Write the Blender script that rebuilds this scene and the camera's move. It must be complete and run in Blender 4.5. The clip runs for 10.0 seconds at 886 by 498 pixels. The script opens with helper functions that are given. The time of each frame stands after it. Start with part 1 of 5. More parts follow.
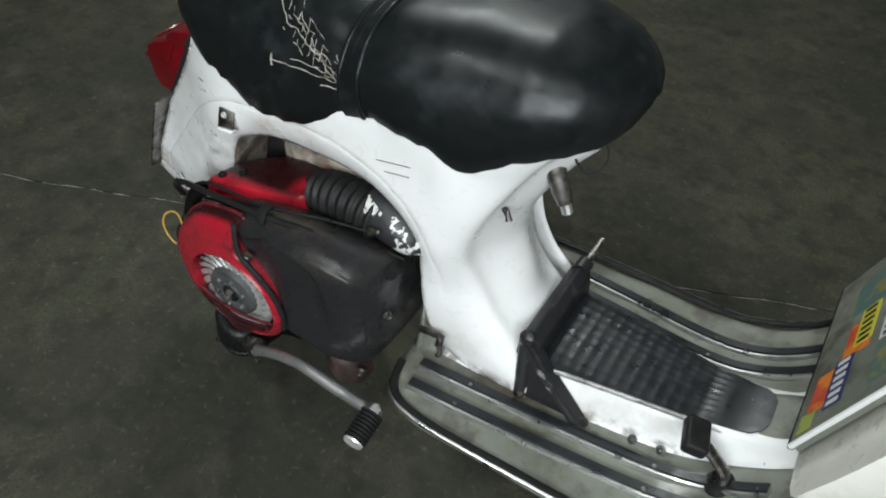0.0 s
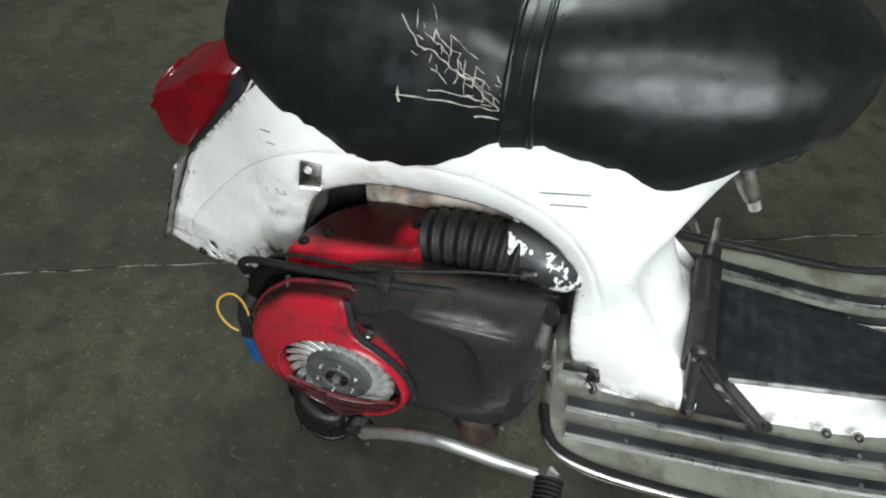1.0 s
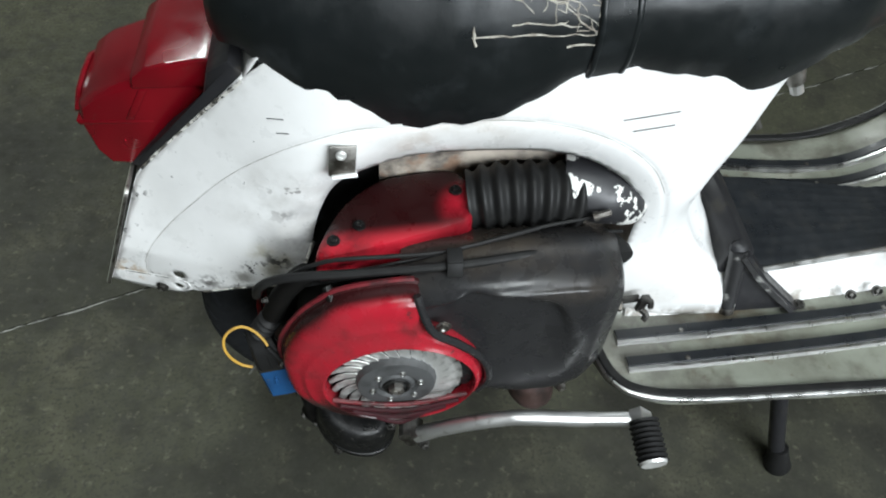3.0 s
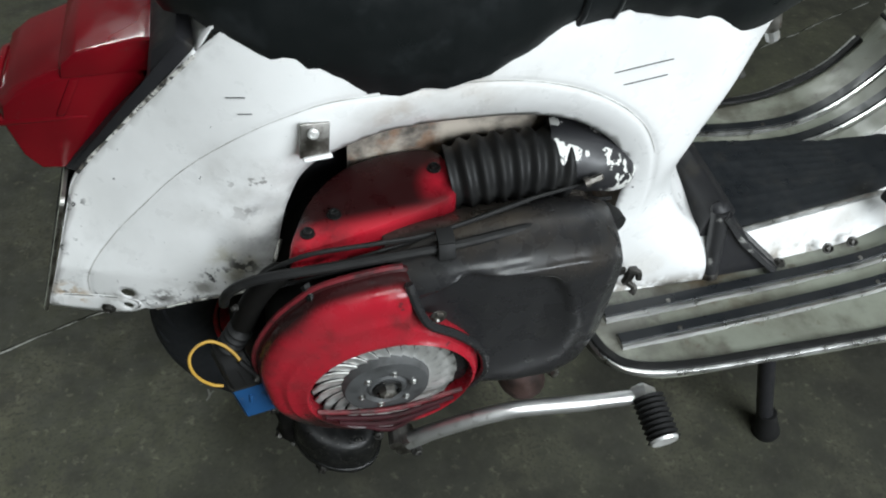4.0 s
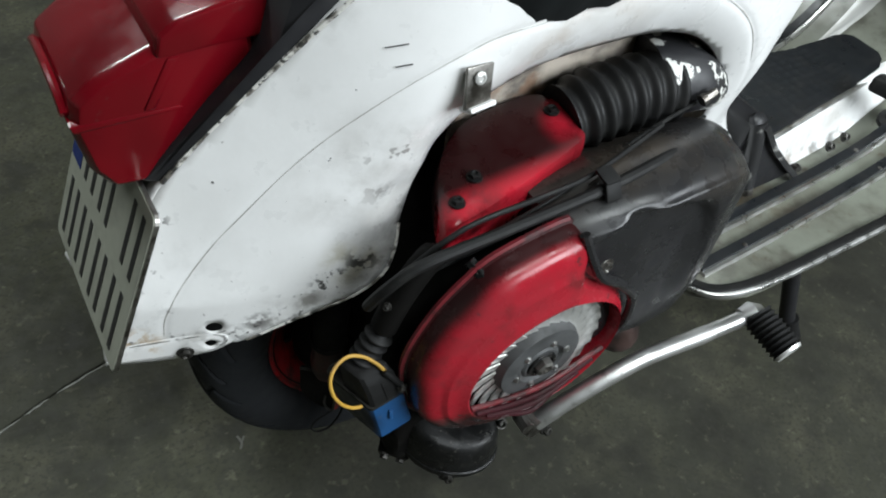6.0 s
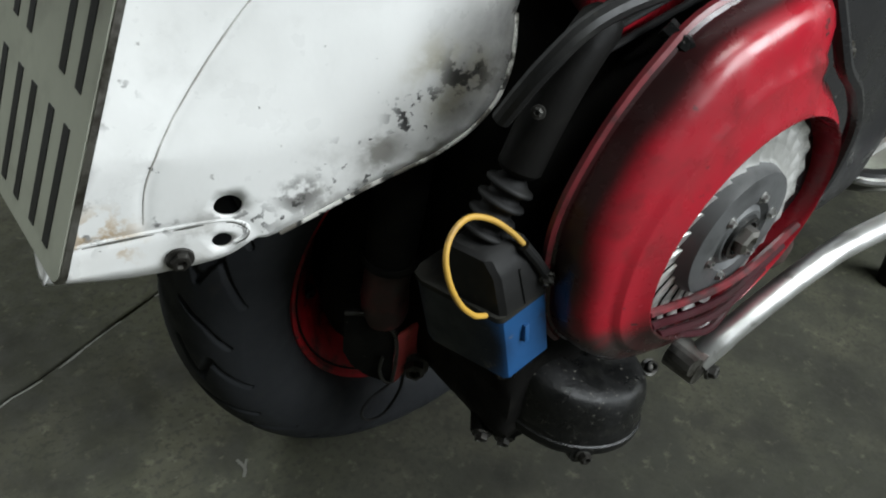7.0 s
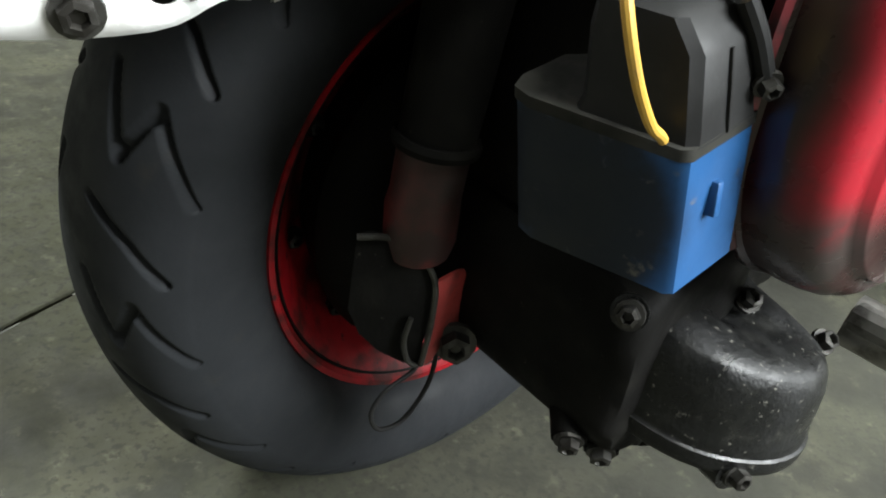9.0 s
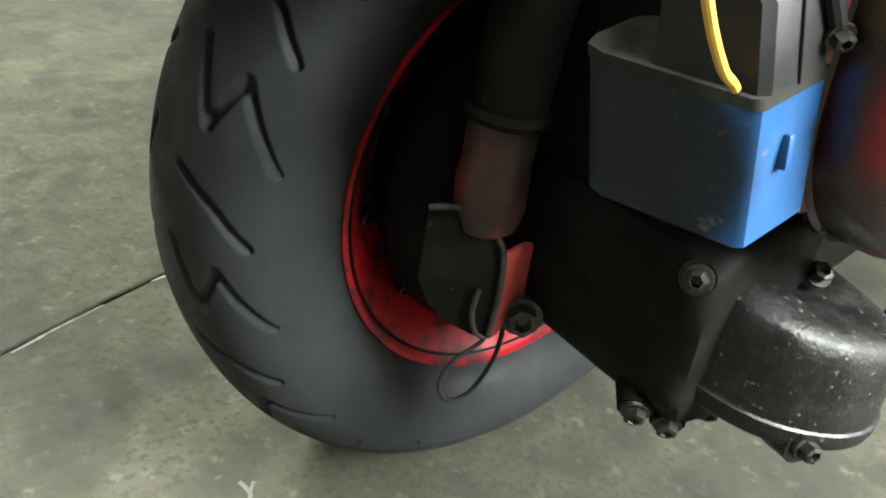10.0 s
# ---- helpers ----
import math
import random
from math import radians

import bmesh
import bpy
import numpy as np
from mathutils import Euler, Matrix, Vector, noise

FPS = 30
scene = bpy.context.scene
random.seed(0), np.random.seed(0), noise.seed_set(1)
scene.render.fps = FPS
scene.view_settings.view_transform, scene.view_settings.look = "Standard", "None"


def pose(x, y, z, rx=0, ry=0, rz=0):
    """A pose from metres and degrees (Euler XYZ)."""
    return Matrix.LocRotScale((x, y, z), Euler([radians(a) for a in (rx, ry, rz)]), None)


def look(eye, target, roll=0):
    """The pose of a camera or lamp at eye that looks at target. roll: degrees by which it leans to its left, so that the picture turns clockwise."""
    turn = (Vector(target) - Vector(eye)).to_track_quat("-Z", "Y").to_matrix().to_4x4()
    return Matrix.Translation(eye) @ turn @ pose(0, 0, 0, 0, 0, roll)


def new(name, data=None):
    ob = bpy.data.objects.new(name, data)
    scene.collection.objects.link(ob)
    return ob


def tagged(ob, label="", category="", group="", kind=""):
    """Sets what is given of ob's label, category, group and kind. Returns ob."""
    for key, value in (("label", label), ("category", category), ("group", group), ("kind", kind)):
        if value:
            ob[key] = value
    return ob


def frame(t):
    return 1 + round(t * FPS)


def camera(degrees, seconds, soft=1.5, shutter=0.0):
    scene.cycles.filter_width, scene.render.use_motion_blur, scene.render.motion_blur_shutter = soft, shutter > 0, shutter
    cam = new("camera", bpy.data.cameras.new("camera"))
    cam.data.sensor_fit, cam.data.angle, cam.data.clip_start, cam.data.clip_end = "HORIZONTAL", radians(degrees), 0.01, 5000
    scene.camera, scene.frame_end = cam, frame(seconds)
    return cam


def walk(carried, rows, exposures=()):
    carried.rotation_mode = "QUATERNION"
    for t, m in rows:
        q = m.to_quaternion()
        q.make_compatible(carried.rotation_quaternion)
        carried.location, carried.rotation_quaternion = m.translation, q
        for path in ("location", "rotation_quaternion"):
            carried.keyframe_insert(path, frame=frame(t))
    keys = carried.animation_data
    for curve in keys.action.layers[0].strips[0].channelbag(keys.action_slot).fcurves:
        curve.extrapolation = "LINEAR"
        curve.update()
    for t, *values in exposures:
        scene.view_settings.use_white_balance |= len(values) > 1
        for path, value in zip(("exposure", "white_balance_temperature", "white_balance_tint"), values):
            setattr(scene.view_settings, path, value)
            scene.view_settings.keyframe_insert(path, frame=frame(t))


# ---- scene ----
cam = camera(59.0, 10.0, 2.0)
PATH = [
    (0, (0.769, -0.818, 1.341), (0.059, 0.407, -0.071), 3.0),
    (0.5, (0.545, -0.884, 1.353), (0.022, 0.413, -0.077), 2.3),
    (1, (0.333, -0.785, 1.267), (-0.024, 0.521, -0.205), 1.7),
    (1.5, (0.193, -0.73, 1.218), (0.059, 0.577, -0.291), 3.2),
    (2, (0.04, -0.781, 1.249), (0.162, 0.526, -0.26), 6.5),
    (2.5, (-0.018, -0.8, 1.245), (0.228, 0.475, -0.276), 7.2),
    (2.7, (0.012, -0.769, 1.224), (0.2, 0.489, -0.319), 5.7),
    (3.8, (-0.031, -0.657, 1.09), (0.333, 0.6, -0.422), 7.0),
    (4, (-0.051, -0.681, 1.095), (0.358, 0.573, -0.409), 7.1),
    (4.5, (-0.19, -0.762, 1.131), (0.398, 0.48, -0.323), 9.2),
    (5, (-0.207, -0.732, 1.096), (0.445, 0.481, -0.354), 9.4),
    (5.2, (-0.206, -0.694, 1.06), (0.447, 0.504, -0.403), 9.3),
    (6.3, (-0.353, -0.492, 0.906), (0.594, 0.538, -0.523), 10.3),
    (6.5, (-0.354, -0.464, 0.838), (0.634, 0.553, -0.572), 9.8),
    (6.8, (-0.351, -0.431, 0.726), (0.685, 0.616, -0.627), 9.2),
    (7, (-0.358, -0.417, 0.65), (0.703, 0.694, -0.631), 8.4),
    (7.5, (-0.334, -0.358, 0.538), (0.808, 0.862, -0.561), 7.8),
    (8, (-0.319, -0.336, 0.502), (0.865, 0.894, -0.539), 8.5),
    (8.5, (-0.33, -0.331, 0.477), (0.885, 0.865, -0.568), 10.4),
    (9, (-0.317, -0.323, 0.432), (0.904, 0.866, -0.615), 11.1),
    (9.5, (-0.32, -0.336, 0.418), (0.854, 0.921, -0.603), 10.0),
    (10, (-0.333, -0.337, 0.418), (0.785, 0.962, -0.612), 9.2),
]
walk(cam, [(t, look(eye, target, roll)) for t, eye, target, roll in PATH], [(0, -0.1, 6300, 9), (0.5, 0.25, 6400, 9), (1.0, 0.3, 6350, 9), (1.5, 0.3, 6250, 9), (2.5, 0.5, 6200, 9), (4.0, 0.2, 6200, 9), (5.0, 0.25, 6200, 9), (6.5, 0.25, 6200, 9), (7.0, 0.5, 6300, 9), (7.5, 0.58, 6300, 9), (8.0, 0.45, 6350, 9), (8.5, 1.0, 6400, 9), (9.0, 2.0, 6450, 9), (9.5, 2.85, 6600, 8), (10.0, 2.85, 6750, 7)])

# ---- light: daylight through a wide unseen window, and weak added fills under the ceiling ----
world = bpy.data.worlds.new("world")
scene.world = world
world.use_nodes = True
world.node_tree.nodes["Background"].inputs[0].default_value = (0.55, 0.6, 0.65, 1)
world.node_tree.nodes["Background"].inputs[1].default_value = 0.02


def area(name, eye, target, sx, sy, watts, colour=(1, 1, 1)):
    data = bpy.data.lights.new(name, "AREA")
    data.shape, data.size, data.size_y, data.energy, data.color = "RECTANGLE", sx, sy, watts, colour
    ob = new(name, data)
    ob.matrix_world = look(eye, target)
    return ob


area("window_light", (1.5, -2.53, 2.05), (0.6, 0, 0.4), 2.4, 1.3, 135, (0.95, 0.99, 1.0))
# added fills without a known lamp; the second brightens the floor behind the scooter
area("fill_light", (0.3, -1.3, 2.78), (0.3, -1.1, 0), 1.4, 0.5, 30, (0.96, 1.0, 0.97))
area("fill_light", (-0.9, 1.7, 2.78), (-0.9, 1.6, 0), 1.4, 0.4, 62, (0.96, 1.0, 0.96))


# ---- materials ----
def material(name, colour, rough=0.5, metal=0.0, layers=(), bump=(), coat=0.0, glow=0.0, through_light=0.0, rough_spread=0.12, shine=0.5):
    """layers: (colour, scale, low, high, detail, amount, mask) mixed over one another by noise; mask: None, ("near", centre, r0, r1) or ("axis", n, v0, v1)."""
    m = bpy.data.materials.new(name)
    m.use_nodes = True
    nt = m.node_tree
    n, l = nt.nodes, nt.links
    bsdf = n["Principled BSDF"]
    where = n.new("ShaderNodeTexCoord").outputs["Object"]

    def link_noise(scale, detail, rough_=0.6):
        q = n.new("ShaderNodeTexNoise")
        q.inputs["Scale"].default_value, q.inputs["Detail"].default_value, q.inputs["Roughness"].default_value = scale, detail, rough_
        l.new(where, q.inputs["Vector"])
        return q.outputs["Fac"]

    def ranged(value, a, b, c=0.0, d=1.0):
        q = n.new("ShaderNodeMapRange")
        q.interpolation_type = "SMOOTHSTEP"
        for k, v in zip((1, 2, 3, 4), (a, b, c, d)):
            q.inputs[k].default_value = v
        l.new(value, q.inputs[0])
        return q.outputs[0]

    def product(a, b):
        q = n.new("ShaderNodeMath")
        q.operation = "MULTIPLY"
        l.new(a, q.inputs[0])
        if isinstance(b, float):
            q.inputs[1].default_value = b
        else:
            l.new(b, q.inputs[1])
        return q.outputs[0]

    rgb = n.new("ShaderNodeRGB")
    rgb.outputs[0].default_value = (*colour, 1)
    now = rgb.outputs[0]
    for c2, scale, low, high, detail, amount, mask in layers:
        fac = product(ranged(link_noise(scale, detail), low, high), float(amount))
        if mask:
            if mask[0] == "near":
                q = n.new("ShaderNodeVectorMath")
                q.operation = "DISTANCE"
                l.new(where, q.inputs[0])
                q.inputs[1].default_value = mask[1]
                fac = product(fac, ranged(q.outputs["Value"], mask[2], mask[3], 1.0, 0.0))
            else:
                q = n.new("ShaderNodeSeparateXYZ")
                l.new(where, q.inputs[0])
                fac = product(fac, ranged(q.outputs[mask[1]], mask[2], mask[3]))
        mix = n.new("ShaderNodeMix")
        mix.data_type = "RGBA"
        l.new(fac, mix.inputs[0])
        l.new(now, mix.inputs[6])
        mix.inputs[7].default_value = (*c2, 1)
        now = mix.outputs[2]
    l.new(now, bsdf.inputs["Base Color"])
    l.new(ranged(link_noise(38, 4), 0.3, 0.7, max(0.02, rough - rough_spread), min(1.0, rough + rough_spread)), bsdf.inputs["Roughness"])
    bsdf.inputs["Metallic"].default_value = metal
    bsdf.inputs["Specular IOR Level"].default_value = shine
    bsdf.inputs["Coat Weight"].default_value = coat
    bsdf.inputs["Coat Roughness"].default_value = 0.12
    bsdf.inputs["Transmission Weight"].default_value = through_light
    if glow:
        l.new(now, bsdf.inputs["Emission Color"])
        bsdf.inputs["Emission Strength"].default_value = glow
    last = None
    for scale, strength, dist in bump:
        b = n.new("ShaderNodeBump")
        b.inputs["Strength"].default_value, b.inputs["Distance"].default_value = strength, dist
        l.new(link_noise(scale, 5), b.inputs["Height"])
        if last:
            l.new(last, b.inputs["Normal"])
        last = b.outputs[0]
    if last:
        l.new(last, bsdf.inputs["Normal"])
    return m


DARK = (0.02, 0.02, 0.02)
GRIME = (0.09, 0.085, 0.075)
WHITE = material("worn_white_paint", (0.77, 0.77, 0.76), 0.36, layers=[
    ((0.52, 0.52, 0.505), 3.2, 0.46, 0.74, 8, 0.42, None),
    ((0.40, 0.395, 0.38), 14, 0.56, 0.76, 8, 0.45, ("axis", 0, 0.04, -0.10)),
    ((0.16, 0.155, 0.145), 15, 0.26, 0.62, 6, 0.75, ("near", (-0.072, -0.135, 0.440), 0.008, 0.046)),
    ((0.30, 0.29, 0.28), 30, 0.46, 0.62, 6, 0.6, ("near", (-0.180, -0.11, 0.478), 0.003, 0.014)),
    (DARK, 70, 0.46, 0.54, 5, 0.9, ("near", (-0.066, -0.140, 0.587), 0.002, 0.0055)),
    (DARK, 70, 0.46, 0.54, 5, 0.85, ("near", (-0.073, -0.139, 0.563), 0.001, 0.005)),
    ((0.12, 0.115, 0.11), 60, 0.44, 0.56, 6, 0.8, ("near", (-0.070, -0.139, 0.527), 0.004, 0.016)),
    ((0.10, 0.095, 0.09), 65, 0.45, 0.55, 6, 0.85, ("near", (-0.180, -0.112, 0.386), 0.004, 0.020)),
    ((0.58, 0.58, 0.56), 6, 0.52, 0.8, 4, 0.35, None),
    ((0.48, 0.47, 0.45), 22, 0.58, 0.82, 7, 0.35, ("axis", 0, 0.02, -0.12)),
    (GRIME, 10, 0.22, 0.60, 6, 0.9, ("near", (-0.046, -0.14, 0.468), 0.020, 0.085)),
    ((0.50, 0.49, 0.47), 11, 0.42, 0.62, 6, 0.75, ("near", (-0.075, -0.145, 0.535), 0.03, 0.11)),
    ((0.16, 0.15, 0.14), 42, 0.585, 0.625, 6, 0.8, ("near", (-0.050, -0.145, 0.550), 0.015, 0.07)),
    ((0.50, 0.48, 0.45), 8, 0.45, 0.65, 5, 0.55, ("near", (0.12, -0.15, 0.635), 0.05, 0.16)),
    ((0.34, 0.31, 0.20), 24, 0.38, 0.62, 6, 0.7, ("near", (-0.100, -0.128, 0.447), 0.012, 0.035)),
    (GRIME, 16, 0.35, 0.62, 7, 0.6, ("near", (-0.088, -0.13, 0.420), 0.008, 0.040)),
    ((0.35, 0.25, 0.17), 30, 0.45, 0.7, 4, 0.45, ("near", (0.1, -0.12, 0.61), 0.03, 0.10)),
    ((0.34, 0.33, 0.31), 26, 0.50, 0.72, 7, 0.5, ("near", (-0.165, -0.117, 0.390), 0.012, 0.045)),
    (DARK, 120, 0.585, 0.61, 6, 0.95, ("near", (-0.150, -0.120, 0.400), 0.008, 0.028)),
    (DARK, 120, 0.60, 0.62, 6, 0.95, ("near", (-0.182, -0.112, 0.370), 0.008, 0.026)),
    (DARK, 110, 0.56, 0.59, 6, 0.95, ("near", (-0.115, -0.127, 0.428), 0.008, 0.026)),
    (DARK, 90, 0.52, 0.58, 6, 0.8, ("near", (-0.250, -0.09, 0.379), 0.002, 0.011)),
    (DARK, 80, 0.50, 0.56, 6, 0.9, ("near", (-0.088, -0.130, 0.448), 0.006, 0.024)),
    ((0.15, 0.14, 0.12), 40, 0.42, 0.58, 7, 0.8, ("near", (-0.135, -0.122, 0.408), 0.004, 0.020)),
    ((0.15, 0.14, 0.12), 40, 0.42, 0.58, 7, 0.8, ("near", (-0.170, -0.114, 0.376), 0.004, 0.018)),
    (DARK, 90, 0.56, 0.60, 6, 0.9, ("near", (-0.268, -0.082, 0.455), 0.006, 0.022)),
    (DARK, 90, 0.58, 0.61, 6, 0.9, ("near", (-0.296, -0.085, 0.385), 0.006, 0.028)),
    (DARK, 90, 0.56, 0.59, 6, 0.9, ("near", (-0.248, -0.07, 0.505), 0.006, 0.020)),
    (DARK, 110, 0.53, 0.57, 6, 0.8, ("near", (-0.205, -0.1, 0.372), 0.004, 0.02)),
    ((0.30, 0.29, 0.27), 40, 0.45, 0.62, 6, 0.6, ("near", (-0.232, -0.1, 0.366), 0.006, 0.03)),
    ((0.40, 0.26, 0.11), 55, 0.48, 0.56, 5, 0.85, ("near", (-0.283, -0.09, 0.374), 0.006, 0.03)),
    ((0.25, 0.24, 0.23), 75, 0.70, 0.73, 5, 0.7, ("axis", 0, 0.04, -0.04)),
    (DARK, 90, 0.71, 0.73, 4, 0.9, None),
    ((0.16, 0.14, 0.11), 40, 0.42, 0.6, 6, 0.85, ("axis", 2, 0.318, 0.288)),
    ((0.45, 0.41, 0.36), 9, 0.45, 0.66, 6, 0.55, ("axis", 2, 0.40, 0.30)),
], bump=[(9, 0.12, 0.01), (220, 0.05, 0.001)], coat=0.2)
FOOT = material("dirty_grey_green_paint", (0.18, 0.19, 0.155), 0.42, layers=[
    ((0.12, 0.12, 0.095), 16, 0.45, 0.7, 6, 0.7, None),
    ((0.30, 0.30, 0.255), 5, 0.5, 0.7, 3, 0.6, None),
    ((0.10, 0.085, 0.06), 48, 0.60, 0.70, 6, 0.85, None),
    (GRIME, 30, 0.4, 0.6, 5, 0.8, ("near", (0.4, -0.15, 0.285), 0.02, 0.14)),
    ((0.06, 0.052, 0.04), 11, 0.50, 0.68, 8, 0.75, None), ((0.07, 0.05, 0.03), 24, 0.38, 0.60, 6, 0.85, ("near", (0.52, -0.125, 0.29), 0.02, 0.09)),
], bump=[(60, 0.12, 0.002)], coat=0.15)
CREAM = material("cream_paint", (0.72, 0.71, 0.64), 0.35, layers=[((0.5, 0.48, 0.41), 9, 0.5, 0.8, 4, 0.5, None), (DARK, 80, 0.7, 0.73, 4, 0.8, None)], bump=[(12, 0.08, 0.006)], coat=0.2)
INNER = material("stained_inner_paint", (0.50, 0.44, 0.37), 0.6, layers=[((0.05, 0.045, 0.04), 13, 0.4, 0.62, 6, 0.95, None), ((0.25, 0.13, 0.07), 34, 0.5, 0.7, 4, 0.7, None)])
LEATHER = material("black_leatherette", (0.006, 0.0075, 0.008), 0.35, layers=[((0.022, 0.025, 0.027), 18, 0.5, 0.75, 4, 0.6, None), ((0.34, 0.34, 0.32), 45, 0.47, 0.57, 7, 0.85, ("near", (0.200, -0.158, 0.812), 0.004, 0.022))], bump=[(420, 0.10, 0.0008), (55, 0.09, 0.003)], rough_spread=0.08, shine=0.3)
FOAM = material("torn_foam", (0.38, 0.36, 0.31), 0.9, layers=[((0.12, 0.1, 0.08), 90, 0.4, 0.65, 4, 0.8, None)], bump=[(300, 0.4, 0.002)])
# axis layer: darker towards the flange; near layers: darker foot and outer edge
RED = material("sooty_dark_edged_red", (0.32, 0.009, 0.020), 0.27, layers=[
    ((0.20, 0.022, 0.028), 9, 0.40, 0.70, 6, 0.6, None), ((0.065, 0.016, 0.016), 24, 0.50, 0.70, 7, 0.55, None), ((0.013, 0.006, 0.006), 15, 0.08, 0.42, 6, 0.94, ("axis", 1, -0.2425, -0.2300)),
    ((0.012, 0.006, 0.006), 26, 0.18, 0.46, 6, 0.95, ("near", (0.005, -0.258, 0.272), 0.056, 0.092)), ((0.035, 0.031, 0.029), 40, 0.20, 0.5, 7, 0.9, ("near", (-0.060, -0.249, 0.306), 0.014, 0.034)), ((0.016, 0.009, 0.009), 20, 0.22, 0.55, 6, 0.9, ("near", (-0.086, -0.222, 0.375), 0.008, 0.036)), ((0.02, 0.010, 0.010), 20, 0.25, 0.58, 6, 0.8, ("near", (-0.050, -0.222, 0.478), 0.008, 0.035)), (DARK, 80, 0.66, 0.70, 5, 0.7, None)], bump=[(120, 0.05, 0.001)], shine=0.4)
FLANGERED = material("dull_rose_edge", (0.13, 0.014, 0.019), 0.4, layers=[((0.02, 0.010, 0.010), 40, 0.46, 0.64, 6, 0.85, None)])
# axis layer: black inwards from the outer rim; near layer: red at the hose end
REDBOX = material("blackened_red_box_paint", (0.38, 0.012, 0.024), 0.32, layers=[((0.007, 0.003, 0.003), 10, 0.10, 0.40, 5, 0.97, ("axis", 1, -0.174, -0.150)), ((0.02, 0.008, 0.008), 26, 0.40, 0.66, 6, 0.8, ("axis", 0, 0.06, -0.02)), ((0.36, 0.011, 0.024), 14, 0.20, 0.55, 5, 0.95, ("near", (0.132, -0.135, 0.530), 0.018, 0.048)), (DARK, 90, 0.68, 0.71, 5, 0.7, None)], bump=[(120, 0.05, 0.001)], shine=0.35)
# axis layer blackens the rim's deep disc, its shade put into the colour
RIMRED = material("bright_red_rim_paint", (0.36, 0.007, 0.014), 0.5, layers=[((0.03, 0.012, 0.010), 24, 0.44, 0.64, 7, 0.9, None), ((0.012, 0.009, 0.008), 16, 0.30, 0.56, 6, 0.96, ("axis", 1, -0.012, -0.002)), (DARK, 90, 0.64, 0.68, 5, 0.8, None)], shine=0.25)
# axis layer puts the shade at the damper cup's top into the colour
DULLRED = material("oily_shaded_red_paint", (0.16, 0.012, 0.011), 0.55, layers=[((0.016, 0.010, 0.009), 22, 0.34, 0.56, 7, 0.92, None), ((0.008, 0.006, 0.005), 18, 0.20, 0.55, 6, 0.9, ("axis", 2, 0.246, 0.268)), ((0.11, 0.09, 0.07), 60, 0.62, 0.72, 5, 0.2, None)], bump=[(140, 0.15, 0.001)])
FORKRED = material("grimy_red_plate", (0.30, 0.035, 0.030), 0.6, layers=[((0.03, 0.016, 0.013), 30, 0.46, 0.64, 6, 0.85, None)], bump=[(140, 0.15, 0.001)])
FAINT = material("faint_scratch", (0.078, 0.077, 0.066), 0.8)
RUSTY = material("rusty_exhaust", (0.085, 0.050, 0.044), 0.6, layers=[((0.03, 0.022, 0.02), 30, 0.45, 0.65, 6, 0.85, None), ((0.14, 0.10, 0.09), 50, 0.58, 0.7, 5, 0.5, None)], bump=[(120, 0.3, 0.001)])
DARKNUT = material("oily_dark_steel", (0.065, 0.063, 0.058), 0.45, 0.7, layers=[((0.02, 0.018, 0.015), 60, 0.45, 0.62, 5, 0.85, None)], bump=[(200, 0.2, 0.001)])
RAILALU = material("scuffed_rail_aluminium", (0.58, 0.58, 0.57), 0.36, 1.0, layers=[((0.30, 0.29, 0.27), 45, 0.60, 0.72, 5, 0.7, None)])
PALEMORTAR = material("pale_broken_concrete", (0.20, 0.20, 0.18), 0.8, layers=[((0.09, 0.09, 0.08), 60, 0.45, 0.6, 5, 0.8, None)], bump=[(200, 0.4, 0.002)])
LENS = material("red_lens", (0.17, 0.003, 0.008), 0.20, layers=[((0.09, 0.002, 0.005), 8, 0.4, 0.7, 2, 0.7, None), ((0.10, 0.03, 0.03), 70, 0.64, 0.72, 5, 0.3, None)], coat=0.25, shine=0.35, through_light=0.25, rough_spread=0.05)
COWL = material("scuffed_black_plastic", (0.017, 0.017, 0.018), 0.30, layers=[((0.060, 0.049, 0.038), 7, 0.36, 0.66, 6, 0.85, ("axis", 2, 0.495, 0.532)), ((0.026, 0.026, 0.025), 30, 0.55, 0.75, 6, 0.6, None), ((0.13, 0.12, 0.11), 90, 0.70, 0.74, 4, 0.6, None)], bump=[(70, 0.08, 0.001)], shine=0.35)
BLACK = material("black_paint", (0.015, 0.015, 0.0165), 0.42, layers=[((0.035, 0.032, 0.027), 35, 0.55, 0.7, 5, 0.7, None)], bump=[(90, 0.1, 0.001)], shine=0.35)
CHIPPED = material("chipped_black_paint", (0.02, 0.02, 0.022), 0.45, layers=[((0.6, 0.6, 0.57), 42, 0.53, 0.555, 4, 1.0, None)], bump=[(60, 0.1, 0.001)])
CHIPPEDWHITE = material("chipped_white_edge", (0.62, 0.61, 0.57), 0.5, layers=[((0.10, 0.09, 0.075), 60, 0.42, 0.52, 5, 0.95, None), (DARK, 120, 0.52, 0.56, 5, 0.9, None)], bump=[(200, 0.3, 0.001)])
WORNBLACK = material("paint_worn_to_metal", (0.02, 0.02, 0.021), 0.4, layers=[((0.28, 0.28, 0.265), 26, 0.60, 0.66, 7, 0.8, None)], bump=[(120, 0.1, 0.001)])
DUSTY = material("dusty_rubber", (0.022, 0.0215, 0.018), 0.8, layers=[((0.006, 0.006, 0.0055), 50, 0.42, 0.62, 6, 0.85, None)], bump=[(160, 0.2, 0.001)], shine=0.2)
CREASE = material("crease_line", (0.30, 0.29, 0.27), 0.8, layers=[((0.60, 0.60, 0.58), 40, 0.45, 0.62, 5, 0.8, None)])
